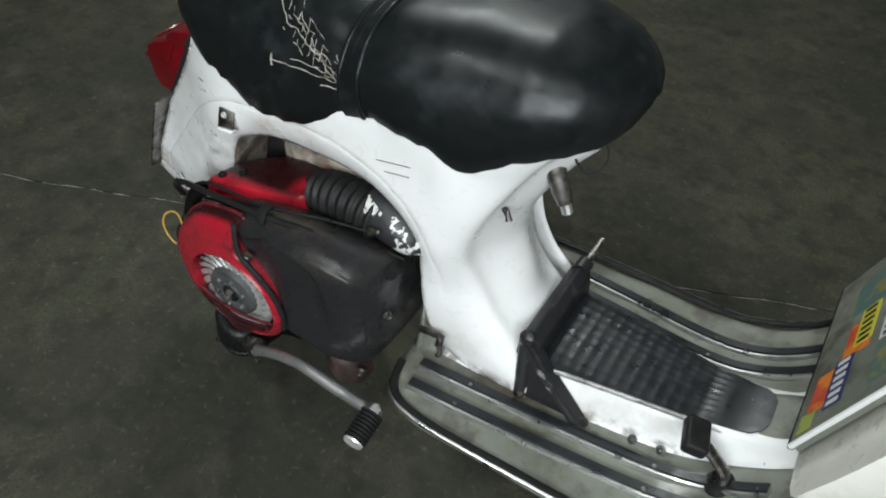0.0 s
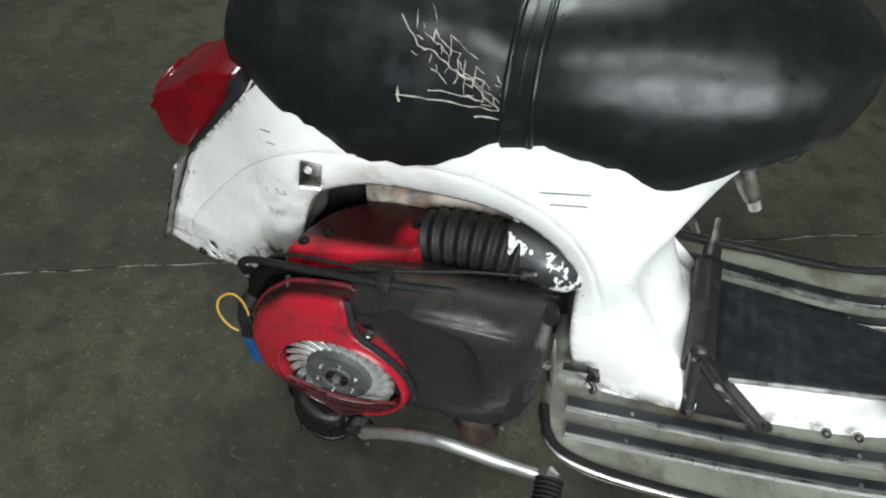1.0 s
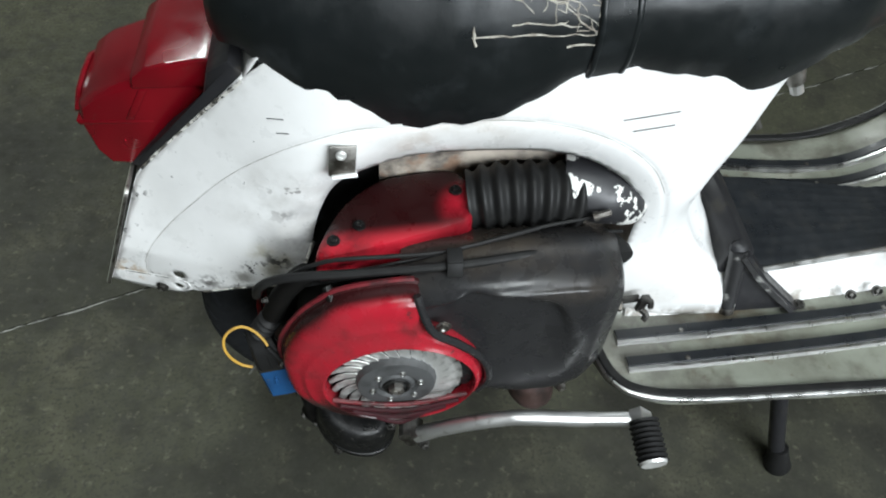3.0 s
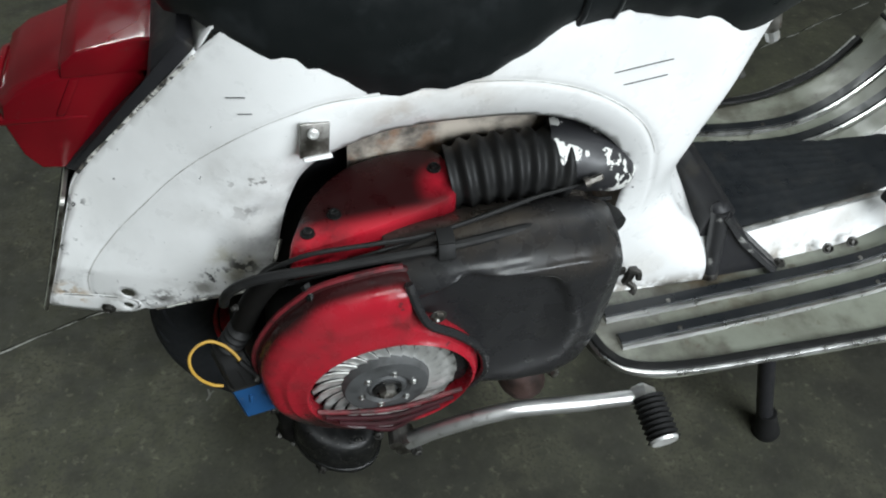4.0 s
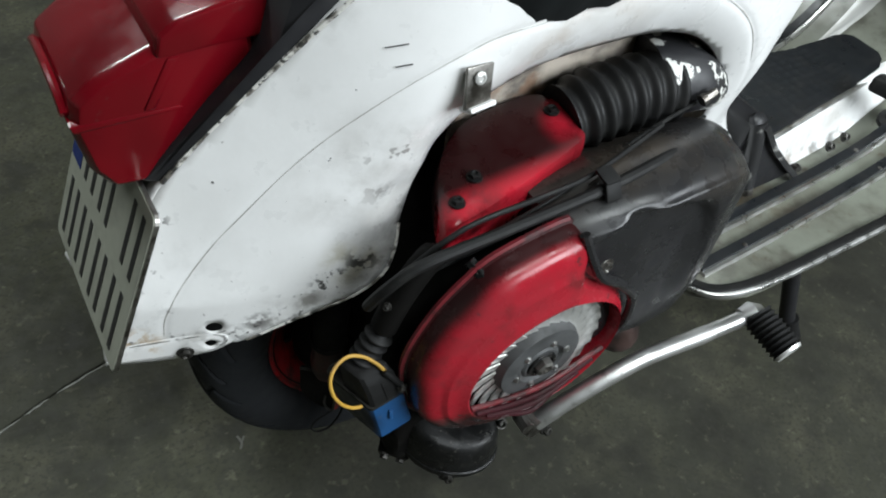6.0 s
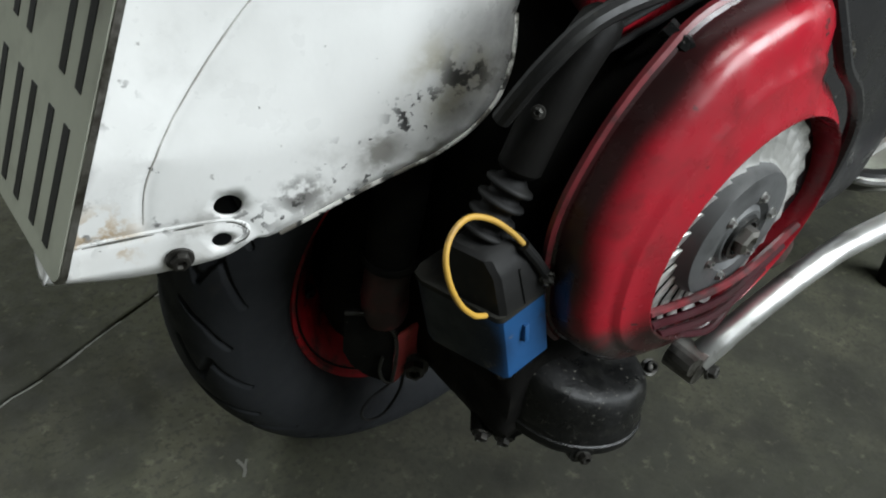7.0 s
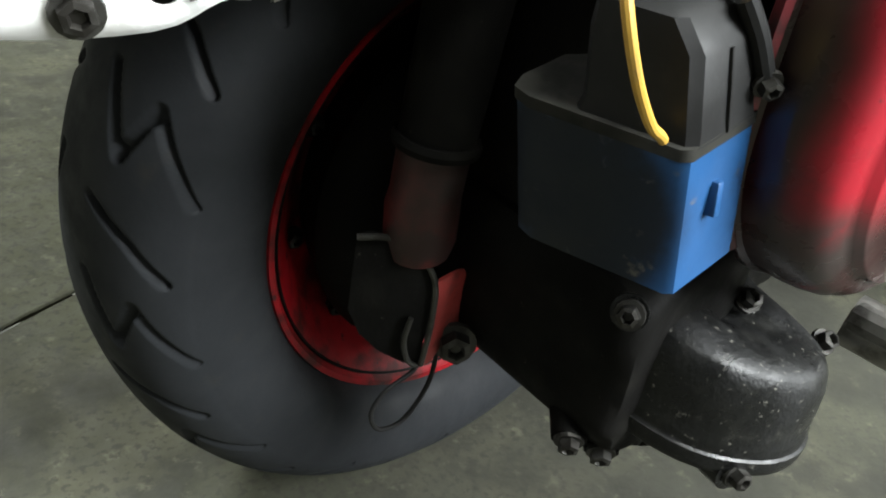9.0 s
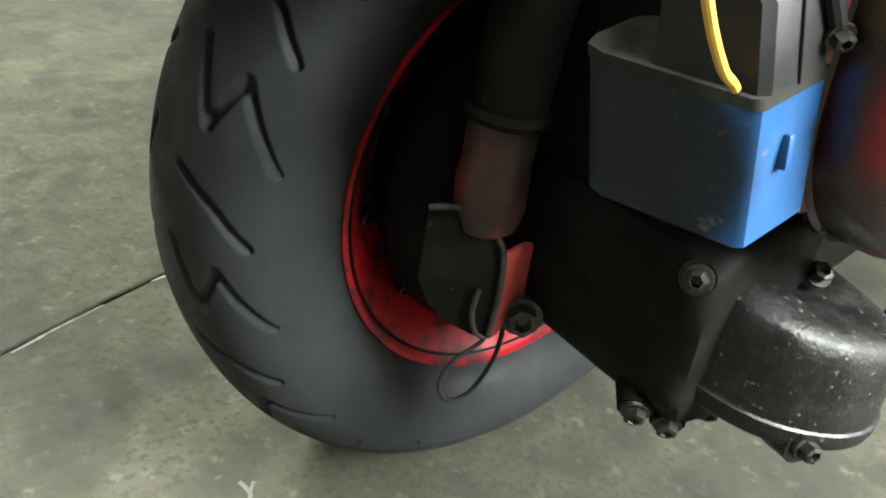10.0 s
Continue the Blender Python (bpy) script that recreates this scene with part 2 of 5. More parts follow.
CASE = material("oily_black_casting", (0.0055, 0.0056, 0.0056), 0.40, layers=[((0.014, 0.014, 0.0125), 70, 0.5, 0.72, 7, 0.8, None), ((0.12, 0.115, 0.10), 300, 0.63, 0.70, 4, 0.8, None)], bump=[(420, 0.35, 0.0012), (30, 0.25, 0.004)], shine=0.30, rough_spread=0.2)
RUBBER = material("black_rubber", (0.011, 0.011, 0.011), 0.52, layers=[((0.024, 0.024, 0.022), 40, 0.5, 0.75, 5, 0.6, None), ((0.05, 0.047, 0.04), 110, 0.64, 0.74, 5, 0.4, None)], bump=[(200, 0.10, 0.001)], shine=0.2)
TYRE = material("tyre_rubber", (0.0165, 0.0180, 0.0205), 0.68, layers=[((0.025, 0.0265, 0.029), 14, 0.42, 0.75, 6, 0.7, None), ((0.032, 0.030, 0.026), 60, 0.60, 0.78, 6, 0.5, None)], bump=[(150, 0.18, 0.0012), (40, 0.12, 0.002)], shine=0.22)
CHROME = material("worn_chrome", (0.62, 0.62, 0.61), 0.36, 0.9, layers=[((0.25, 0.24, 0.22), 60, 0.58, 0.72, 5, 0.7, None)], rough_spread=0.08)
PEGCAP = material("bright_aluminium", (0.72, 0.72, 0.70), 0.45, 0.6, layers=[((0.3, 0.3, 0.28), 60, 0.55, 0.7, 5, 0.6, None)])
FANALU = material("dusty_aluminium", (0.74, 0.74, 0.72), 0.42, 0.8, layers=[((0.16, 0.16, 0.15), 45, 0.50, 0.70, 6, 0.7, None)])
MATRUB = material("smooth_black_mat", (0.011, 0.0125, 0.0145), 0.38, layers=[((0.5, 0.5, 0.48), 30, 0.70, 0.72, 5, 0.9, None), ((0.02, 0.02, 0.02), 30, 0.5, 0.7, 4, 0.6, None)], bump=[(120, 0.10, 0.001), (14, 0.15, 0.004)], shine=0.45)
ALU = material("dull_aluminium", (0.55, 0.55, 0.54), 0.36, 1.0, layers=[((0.16, 0.155, 0.145), 30, 0.5, 0.68, 5, 0.8, None)])
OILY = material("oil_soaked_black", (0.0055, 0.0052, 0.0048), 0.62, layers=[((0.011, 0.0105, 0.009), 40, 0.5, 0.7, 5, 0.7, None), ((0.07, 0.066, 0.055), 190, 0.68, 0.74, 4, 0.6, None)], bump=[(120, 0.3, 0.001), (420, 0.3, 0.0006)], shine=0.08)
STEEL = material("dirty_steel", (0.30, 0.29, 0.27), 0.45, 1.0, layers=[((0.06, 0.05, 0.04), 50, 0.45, 0.65, 5, 0.8, None)])
FANHUB = material("grey_fan_hub", (0.075, 0.077, 0.078), 0.5, 0.2, layers=[((0.03, 0.03, 0.03), 40, 0.5, 0.7, 5, 0.7, None)])
SLAT = material("sooty_dark_red", (0.035, 0.006, 0.009), 0.45, layers=[((0.02, 0.008, 0.008), 30, 0.4, 0.65, 5, 0.8, None)], shine=0.2)
# near layer: grime and the shade of the box's rear face, both as colour
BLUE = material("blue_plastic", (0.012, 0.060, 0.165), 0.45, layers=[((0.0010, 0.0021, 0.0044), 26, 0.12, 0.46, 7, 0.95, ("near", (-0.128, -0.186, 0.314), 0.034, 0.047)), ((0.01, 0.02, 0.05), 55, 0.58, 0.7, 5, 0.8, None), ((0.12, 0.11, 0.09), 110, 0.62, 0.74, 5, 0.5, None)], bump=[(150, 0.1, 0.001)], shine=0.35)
YELLOW = material("yellow_cable", (0.46, 0.27, 0.04), 0.55, layers=[((0.22, 0.13, 0.05), 60, 0.52, 0.72, 5, 0.7, None)])
PLATE = material("dull_plate", (0.36, 0.37, 0.31), 0.4, layers=[((0.22, 0.22, 0.185), 22, 0.5, 0.75, 5, 0.6, None)], shine=0.3)
INK = material("black_ink", (0.02, 0.02, 0.02), 0.6)
EUBLUE = material("plate_blue", (0.012, 0.03, 0.16), 0.5)
CONCRETE = material("stained_concrete", (0.0515, 0.0524, 0.0332), 0.78, shine=0.22, layers=[
    ((0.0303, 0.0305, 0.0239), 1.4, 0.36, 0.62, 7, 0.9, None), ((0.0768, 0.0741, 0.0495), 5.0, 0.46, 0.74, 9, 0.75, None),
    ((0.0242, 0.0237, 0.0188), 13, 0.46, 0.66, 9, 0.75, None), ((0.1060, 0.1037, 0.0708), 55, 0.56, 0.70, 9, 0.5, None), ((0.0202, 0.0197, 0.0154), 3.1, 0.54, 0.70, 8, 0.65, None),
    ((0.0303, 0.0297, 0.0230), 150, 0.50, 0.62, 6, 0.8, None), ((0.1313, 0.1264, 0.0939), 90, 0.64, 0.76, 9, 0.3, None)],
    bump=[(35, 0.15, 0.004), (160, 0.3, 0.002), (600, 0.2, 0.001)])
PLASTER = material("garage_plaster", (0.17, 0.17, 0.155), 0.8, layers=[((0.11, 0.11, 0.10), 2, 0.45, 0.7, 5, 0.6, None)], bump=[(40, 0.1, 0.004)])


# ---- mesh helpers ----
def part(name, bm, mat, parent=None, label="", smooth=True, sharp=35):
    """Links a bmesh as one mesh object under a thing or a part."""
    bmesh.ops.recalc_face_normals(bm, faces=bm.faces)
    me = bpy.data.meshes.new(name)
    bm.to_mesh(me)
    bm.free()
    me.materials.append(mat)
    if smooth:
        me.polygons.foreach_set("use_smooth", [True] * len(me.polygons))
        me.set_sharp_from_angle(angle=radians(sharp))
    ob = new(name, me)
    ob.parent = parent
    if label:
        ob["label"] = label
    return ob


def bm_loft(rings, loop=True, caps=True, close=False):
    """Skins a list of rings of equal length. loop: rings are closed; close: last ring joins the first."""
    bm = bmesh.new()
    vs = [[bm.verts.new(p) for p in ring] for ring in rings]
    k = len(rings[0])
    pairs = list(zip(vs, vs[1:])) + ([(vs[-1], vs[0])] if close else [])
    for a, b in pairs:
        for i in range(k if loop else k - 1):
            j = (i + 1) % k
            bm.faces.new((a[i], a[j], b[j], b[i]))
    if caps and loop and not close:
        bm.faces.new(vs[0])
        bm.faces.new(vs[-1])
    return bm


def spline(points, steps=6, closed=False):
    """A smooth curve through points (Catmull-Rom)."""
    p = [Vector(q) for q in points]
    k = len(p)
    out = []
    for i in range(k if closed else k - 1):
        a, b, c, d = (p[(i + o) % k] if closed else p[min(max(i + o, 0), k - 1)] for o in (-1, 0, 1, 2))
        for s in range(steps):
            t = s / steps
            out.append(0.5 * (2 * b + (c - a) * t + (2 * a - 5 * b + 4 * c - d) * t * t + (3 * b - a - 3 * c + d) * t ** 3))
    if not closed:
        out.append(p[-1].copy())
    return out


def bm_tube(points, radius, seg=10, squash=1.0, up=(0, 0, 1)):
    """A round bar along points; radius: one number or one per point."""
    p = [Vector(q) for q in points]
    rs = radius if isinstance(radius, (list, tuple)) else [radius] * len(p)
    rings = []
    side = None
    for i, q in enumerate(p):
        d = (p[min(i + 1, len(p) - 1)] - p[max(i - 1, 0)]).normalized()
        if side is None:
            side = d.cross(Vector(up))
            side = side.normalized() if side.length > 1e-3 else d.orthogonal().normalized()
        else:
            side = (side - d * side.dot(d)).normalized()
        top = side.cross(d)
        rings.append([q + rs[i] * (math.cos(a) * side + squash * math.sin(a) * top) for a in (2 * math.pi * j / seg for j in range(seg))])
    return bm_loft(rings)


def bm_lathe(profile, centre, axis, seg=48, arc=2 * math.pi):
    """Turns (along, radius) pairs round an axis through centre."""
    ax = Vector(axis).normalized()
    u = ax.orthogonal().normalized()
    v = ax.cross(u)
    c = Vector(centre)
    rings = [[c + ax * h + r * (math.cos(a) * u + math.sin(a) * v) for h, r in profile] for a in (2 * math.pi * j / seg for j in range(seg))]
    return bm_loft(rings, loop=False, caps=False, close=True)


def bm_box(size, at=(0, 0, 0), turn=(0, 0, 0), bevel=0.002, segments=2):
    bm = bmesh.new()
    bmesh.ops.create_cube(bm, size=1.0)
    bmesh.ops.scale(bm, vec=size, verts=bm.verts)
    if bevel:
        bmesh.ops.bevel(bm, geom=bm.edges[:], offset=bevel, segments=segments, affect="EDGES", profile=0.5)
    bmesh.ops.transform(bm, matrix=pose(*at, *turn), verts=bm.verts)
    return bm


def bm_prism(outline, a, b, axis="y", bevel=0.0):
    """A solid from a closed outline: (x, z) pairs pushed from y = a to y = b, or (x, y) pairs from z = a to z = b."""
    put = (lambda p, h: (p[0], h, p[1])) if axis == "y" else (lambda p, h: (p[0], p[1], h)) if axis == "z" else (lambda p, h: (h, p[0], p[1]))
    bm = bm_loft([[Vector(put(p, a)) for p in outline], [Vector(put(p, b)) for p in outline]])
    if bevel:
        bmesh.ops.recalc_face_normals(bm, faces=bm.faces)
        rims = [e for e in bm.edges if len(e.link_faces) == 2 and e.calc_face_angle(0) > 0.6]
        bmesh.ops.bevel(bm, geom=rims, offset=bevel, segments=2, affect="EDGES", profile=0.5)
    return bm


def join(*parts):
    """Several bmeshes as one."""
    whole = parts[0]
    for other in parts[1:]:
        me = bpy.data.meshes.new("tmp")
        other.to_mesh(me)
        other.free()
        whole.from_mesh(me)
        bpy.data.meshes.remove(me)
    return whole


def bolt(name, at, axis, parent, r=0.006, h=0.005, mat=None):
    """A hexagon bolt head on a washer."""
    ax = Vector(axis).normalized()
    washer = bm_lathe([(0, 0.0), (0, r * 1.45), (h * 0.3, r * 1.4), (h * 0.3, 0.0)], at, ax, 14)
    head = bm_lathe([(h * 0.3, r * 1.05), (h, r), (h * 1.1, r * 0.6), (h * 0.7, r * 0.4), (h * 0.7, 0.0)], at, ax, 6)
    return part(name, join(washer, head), mat or STEEL, parent, smooth=False)


def smooth01(v):
    v = min(max(v, 0.0), 1.0)
    return v * v * (3 - 2 * v)


def near_line(x, z, line):
    """The distance from (x, z) to a polyline of (x, z)."""
    best = 9.0
    for (ax, az), (bx, bz) in zip(line, line[1:]):
        dx, dz = bx - ax, bz - az
        k = min(max(((x - ax) * dx + (z - az) * dz) / (dx * dx + dz * dz + 1e-12), 0), 1)
        best = min(best, math.hypot(x - ax - k * dx, z - az - k * dz))
    return best


def inside(x, z, loop):
    hit = False
    for (ax, az), (bx, bz) in zip(loop, loop[1:] + loop[:1]):
        if (az > z) != (bz > z) and x < (bx - ax) * (z - az) / (bz - az) + ax:
            hit = not hit
    return hit


def bm_sheet(outline, holes, depth, step=0.008, extra=()):
    """A pressed sheet: an outline in (x, z) with holes, meshed finely and pushed to y = depth(x, z)."""
    from mathutils.geometry import delaunay_2d_cdt
    pts, edges = [], []
    for loop in [outline, *holes]:
        first = len(pts)
        pts += [Vector(p) for p in loop]
        edges += [(first + i, first + (i + 1) % len(loop)) for i in range(len(loop))]
    xs, zs = [p[0] for p in outline], [p[1] for p in outline]
    rings = [loop + loop[:1] for loop in [list(outline), *[list(h) for h in holes]]]
    grid = [(min(xs) + i * step + 0.5 * step * (j % 2), min(zs) + j * step * 0.87) for j in range(int((max(zs) - min(zs)) / step / 0.87) + 1) for i in range(int((max(xs) - min(xs)) / step) + 1)]
    for n, (x, z) in enumerate([*grid, *extra]):
        if inside(x, z, outline) and not any(inside(x, z, h) for h in holes) and min(near_line(x, z, r) for r in rings) > (step * 0.45 if n < len(grid) else 0.0009):
            pts.append(Vector((x, z)))
    got, _, faces, *_ = delaunay_2d_cdt(pts, edges, [], 0, 1e-6)
    bm = bmesh.new()
    vs = [bm.verts.new((p.x, depth(p.x, p.y), p.y)) for p in got]
    for f in faces:
        cx, cz = sum(got[i].x for i in f) / 3, sum(got[i].y for i in f) / 3
        if inside(cx, cz, outline) and not any(inside(cx, cz, h) for h in holes):
            bm.faces.new([vs[i] for i in f])
    bmesh.ops.delete(bm, geom=[v for v in bm.verts if not v.link_faces], context="VERTS")
    return bm


def thick(ob, t, offset=1.0):
    m = ob.modifiers.new("thickness", "SOLIDIFY")
    m.thickness, m.offset = t, offset
    return ob


def thing(name, label, category, at=(0, 0, 0)):
    ob = new(name)
    ob.location = at
    return tagged(ob, label, category)


# ---- the garage: floor of two slabs with an open joint, plain walls and ceiling ----
def joint_y(x):
    return 0.317 + 0.383 * x + 0.004 * math.sin(9 * x) + 0.002 * math.sin(31 * x + 1)


def floor_slab():
    bm = bmesh.new()
    xs = [-3.4 + 0.05 * i for i in range(137)]
    for sign, far in ((-1, -3.2), (1, 3.6)):
        rows = []
        for x in xs:
            j = joint_y(x) + sign * (0.0015 + 0.0008 * math.sin(57 * x) * math.sin(23 * x))
            rows.append([bm.verts.new((x, y, z)) for y, z in ((j, -0.006), (j, -0.0012), (j + sign * 0.002, 0.0), (j + sign * 0.5, 0.0), (far, 0.0))])
        for a, b in zip(rows, rows[1:]):
            for i in range(4):
                bm.faces.new((a[i], a[i + 1], b[i + 1], b[i]))
    a = [bm.verts.new(p) for p in ((-3.4, -3.2, -0.006), (3.4, -3.2, -0.006), (3.4, 3.6, -0.006), (-3.4, 3.6, -0.006))]
    bm.faces.new(a)
    return part("floor", bm, CONCRETE, smooth=False)


tagged(floor_slab(), "stained grey concrete garage floor with a cracked joint", "floor", kind="structure")
for name, size, at in (("wall_west", (0.15, 6.8, 2.9), (-3.475, 0.2, 1.45)), ("wall_east", (0.15, 6.8, 2.9), (3.475, 0.2, 1.45)),
                       ("wall_north", (7.1, 0.15, 2.9), (0, 3.675, 1.45))):
    tagged(part(name, bm_box(size, at, bevel=0), PLASTER, smooth=False), "plain grey plastered garage wall", "wall", kind="structure")
tagged(part("ceiling", bm_box((7.1, 7.1, 0.12), (0, 0.2, 2.96), bevel=0), PLASTER, smooth=False), "plain plastered garage ceiling", "ceiling", kind="structure")
south = [((3.7, 2.9), (-1.55, 1.45)), ((0.7, 2.9), (3.05, 1.45)), ((2.4, 0.20), (1.5, 2.80)), ((2.4, 1.40), (1.5, 0.70))]
tagged(part("wall_south", join(*[bm_box((w, 0.15, h), (x, -2.6, z), bevel=0) for (w, h), (x, z) in south]), PLASTER, smooth=False), "plain plastered wall with a wide window opening", "wall", kind="structure")

# the joint's broken pale edge
flake = random.Random(11)
edge_bits = []
x = -1.2
while x < 1.6:
    ln = flake.uniform(0.03, 0.11)
    pts = [Vector((x + ln * k / 5, joint_y(x + ln * k / 5) - 0.0035 + flake.uniform(-0.0012, 0.0012), 0.0003)) for k in range(6)]
    edge_bits.append(bm_tube(pts, [0.0005] + [flake.uniform(0.0008, 0.0022) for _ in range(4)] + [0.0005], 6, squash=0.35))
    x += ln + flake.uniform(0.0, 0.05) + (0.12 if -0.1 < x < 0.0 else 0)
joint = part("joint_edge", join(*edge_bits), PALEMORTAR, None)
tagged(joint, "pale crumbled edge of the joint in the concrete", "floor joint", kind="structure")
mark = part("floor_mark", join(bm_tube(spline([(-0.186, -0.016, 0.0004), (-0.181, -0.008, 0.0004), (-0.183, 0.004, 0.0004)], 5), 0.0016, 6, squash=0.3), bm_tube([(-0.181, -0.008, 0.0004), (-0.175, 0.000, 0.0004)], 0.0012, 6, squash=0.3)), FAINT, None)
tagged(mark, "small pale scratch in the concrete floor", "floor mark", kind="structure")

# ---- the scooter: front towards +x, its right side towards -y ----
scooter = thing("scooter", "worn white vintage motor scooter with one cowl off, engine bare", "scooter")

REAR = [(-0.098, 0.705), (-0.135, 0.658), (-0.185, 0.597), (-0.236, 0.535), (-0.252, 0.500), (-0.278, 0.432), (-0.302, 0.370), (-0.310, 0.352)]
HEM = [(-0.268, 0.346), (-0.225, 0.350), (-0.206, 0.360), (-0.192, 0.363), (-0.142, 0.386), (-0.098, 0.404), (-0.069, 0.430), (-0.049, 0.474)]
MOUTH = [(-0.037, 0.528), (-0.018, 0.572), (0.008, 0.592), (0.065, 0.614), (0.135, 0.621), (0.200, 0.618), (0.258, 0.602), (0.305, 0.566), (0.326, 0.522), (0.330, 0.470), (0.335, 0.400), (0.352, 0.320), (0.372, 0.288)]
SILL = [(0.45, 0.288), (0.528, 0.290)]
FRONT = [(0.524, 0.322), (0.490, 0.365), (0.445, 0.413), (0.412, 0.478), (0.400, 0.530), (0.412, 0.588), (0.440, 0.648), (0.472, 0.702), (0.500, 0.742), (0.510, 0.780)]
ROOF = [(0.47, 0.805), (0.30, 0.795), (0.10, 0.775), (-0.05, 0.755)]


def curve2(points, steps=5):
    return [(p.x, p.y) for p in spline([(x, z, 0) for x, z in points], steps)]


mouth_line = curve2([HEM[-1], *MOUTH], 6)
front_line = curve2([SILL[-1], *FRONT], 5)
rear_line = curve2(REAR, 4)
body_outline = rear_line + curve2([REAR[-1], *HEM], 4)[1:-1] + mouth_line + SILL[:1] + front_line + ROOF
ARC = curve2([(-0.259, 0.380), (-0.255, 0.405), (-0.243, 0.430), (-0.216, 0.467), (-0.178, 0.513), (-0.145, 0.553), (-0.106, 0.593), (-0.060, 0.632), (-0.017, 0.656), (0.015, 0.665), (0.070, 0.669), (0.142, 0.674), (0.205, 0.668), (0.265, 0.646), (0.312, 0.612), (0.340, 0.570), (0.353, 0.530), (0.366, 0.480), (0.370, 0.430)], 6)


def half_width(x, z):
    """Half the body's width at a place of its side."""
    t = smooth01((-0.0 - x) / 0.40) * 1.25 if x < 0 else 0.0
    h = 0.145 - 0.064 * t - 0.30 * max(0.0, z - 0.42) * t
    h -= 0.028 * smooth01((x - 0.31) / 0.08) * smooth01((0.56 - z) / 0.12)
    h -= 0.055 * max(0.0, (x - 0.36) / 0.12) ** 1.5 * smooth01((z - 0.58) / 0.12)
    return h


bead = curve2([(-0.312, 0.370), (-0.262, 0.374), (-0.240, 0.376), (-0.222, 0.376), (-0.208, 0.372), (-0.204, 0.362)], 6)


def body_side(x, z):
    y = half_width(x, z)
    y -= 0.0012 * math.exp(-(near_line(x, z, ARC) / 0.0032) ** 2)
    if x < -0.15:
        y -= 0.0013 * math.exp(-(near_line(x, z, bead) / 0.0026) ** 2)
    d = near_line(x, z, mouth_line)
    if d < 0.05:
        y -= 0.016 * (1 - d / 0.05) ** 2
    d = near_line(x, z, front_line) if x > 0.30 else 1.0
    if d < 0.07:
        y -= (0.014 + 0.022 * smooth01((0.74 - z) / 0.10)) * smooth01((z - 0.30) / 0.06) * (1 - math.sqrt(max(0.0, 1 - (1 - d / 0.07) ** 2)))
    dents = 0.004 * math.exp(-((x + 0.06) ** 2 + (z - 0.52) ** 2) / 0.0004) + 0.003 * math.exp(-((x + 0.11) ** 2 + (z - 0.47) ** 2) / 0.0005)
    dents += 0.002 * math.exp(-((x + 0.03) ** 2 + (z - 0.56) ** 2) / 0.0002) + 0.0010 * math.sin(37 * x + 3) * math.sin(29 * z)
    return -(y - dents)


def ring2(cx, cz, r, k=14):
    return [(cx + r * math.cos(2 * math.pi * i / k), cz + r * math.sin(2 * math.pi * i / k)) for i in range(k)]


holes = [ring2(-0.2178, 0.3860, 0.0074, 18), ring2(-0.2222, 0.3630, 0.0053, 16)]
extra = []
for fold in (ARC, bead):
    fine = curve2(fold, 3)
    for (ax, az), (bx, bz) in zip(fine, fine[1:]):
        ln = math.hypot(bx - ax, bz - az) + 1e-9
        for o in (-0.006, -0.003, 0.0, 0.003, 0.006):
            extra.append((ax - (bz - az) / ln * o, az + (bx - ax) / ln * o))
for (ax, az), (bx, bz) in zip(front_line, front_line[1:]):
    ln = math.hypot(bx - ax, bz - az) + 1e-9
    for t in (0.0, 0.5):
        for o in (0.0010, 0.0030, 0.0062, 0.0105, 0.016):
            extra.append((ax + (bx - ax) * t - (bz - az) / ln * o, az + (bz - az) * t + (bx - ax) / ln * o))
left = part("body_side", bm_sheet(body_outline, [], lambda x, z: half_width(x, z), 0.022), WHITE, scooter, sharp=60)
thick(left, 0.002, -1)


def band(line, bulge, seg=18, power=2.0):
    """A skin from the right edge of the body to the left one along a line of (x, z)."""
    rings = []
    for i, (x, z) in enumerate(line):
        h = -body_side(x, z)
        j, k = line[max(i - 1, 0)], line[min(i + 1, len(line) - 1)]
        n = Vector((k[1] - j[1], 0, -(k[0] - j[0]))).normalized()
        rings.append([Vector((x, h * s, z)) + n * (bulge(z) if callable(bulge) else bulge) * (1 - abs(s) ** power) ** 2 for s in (-1 + 2 * q / seg for q in range(seg + 1))])
    return bm_loft(rings, loop=False, caps=False)


shell = join(bm_sheet(body_outline, holes, body_side, 0.0075, extra), band(front_line, lambda z: 0.004 + 0.032 * smooth01((z - 0.33) / 0.12), 26))
bmesh.ops.remove_doubles(shell, verts=shell.verts, dist=0.0004)
thick(part("body_side", shell, WHITE, scooter, "white painted steel side and front with dents and chips", sharp=75), 0.002, -1)
thick(part("body_back", band(rear_line, -0.012), WHITE, scooter, sharp=80), 0.002, 0)
thick(part("body_top", band(curve2([FRONT[-1], *ROOF, REAR[0]], 4), 0.01), WHITE, scooter, sharp=80), 0.002, 0)

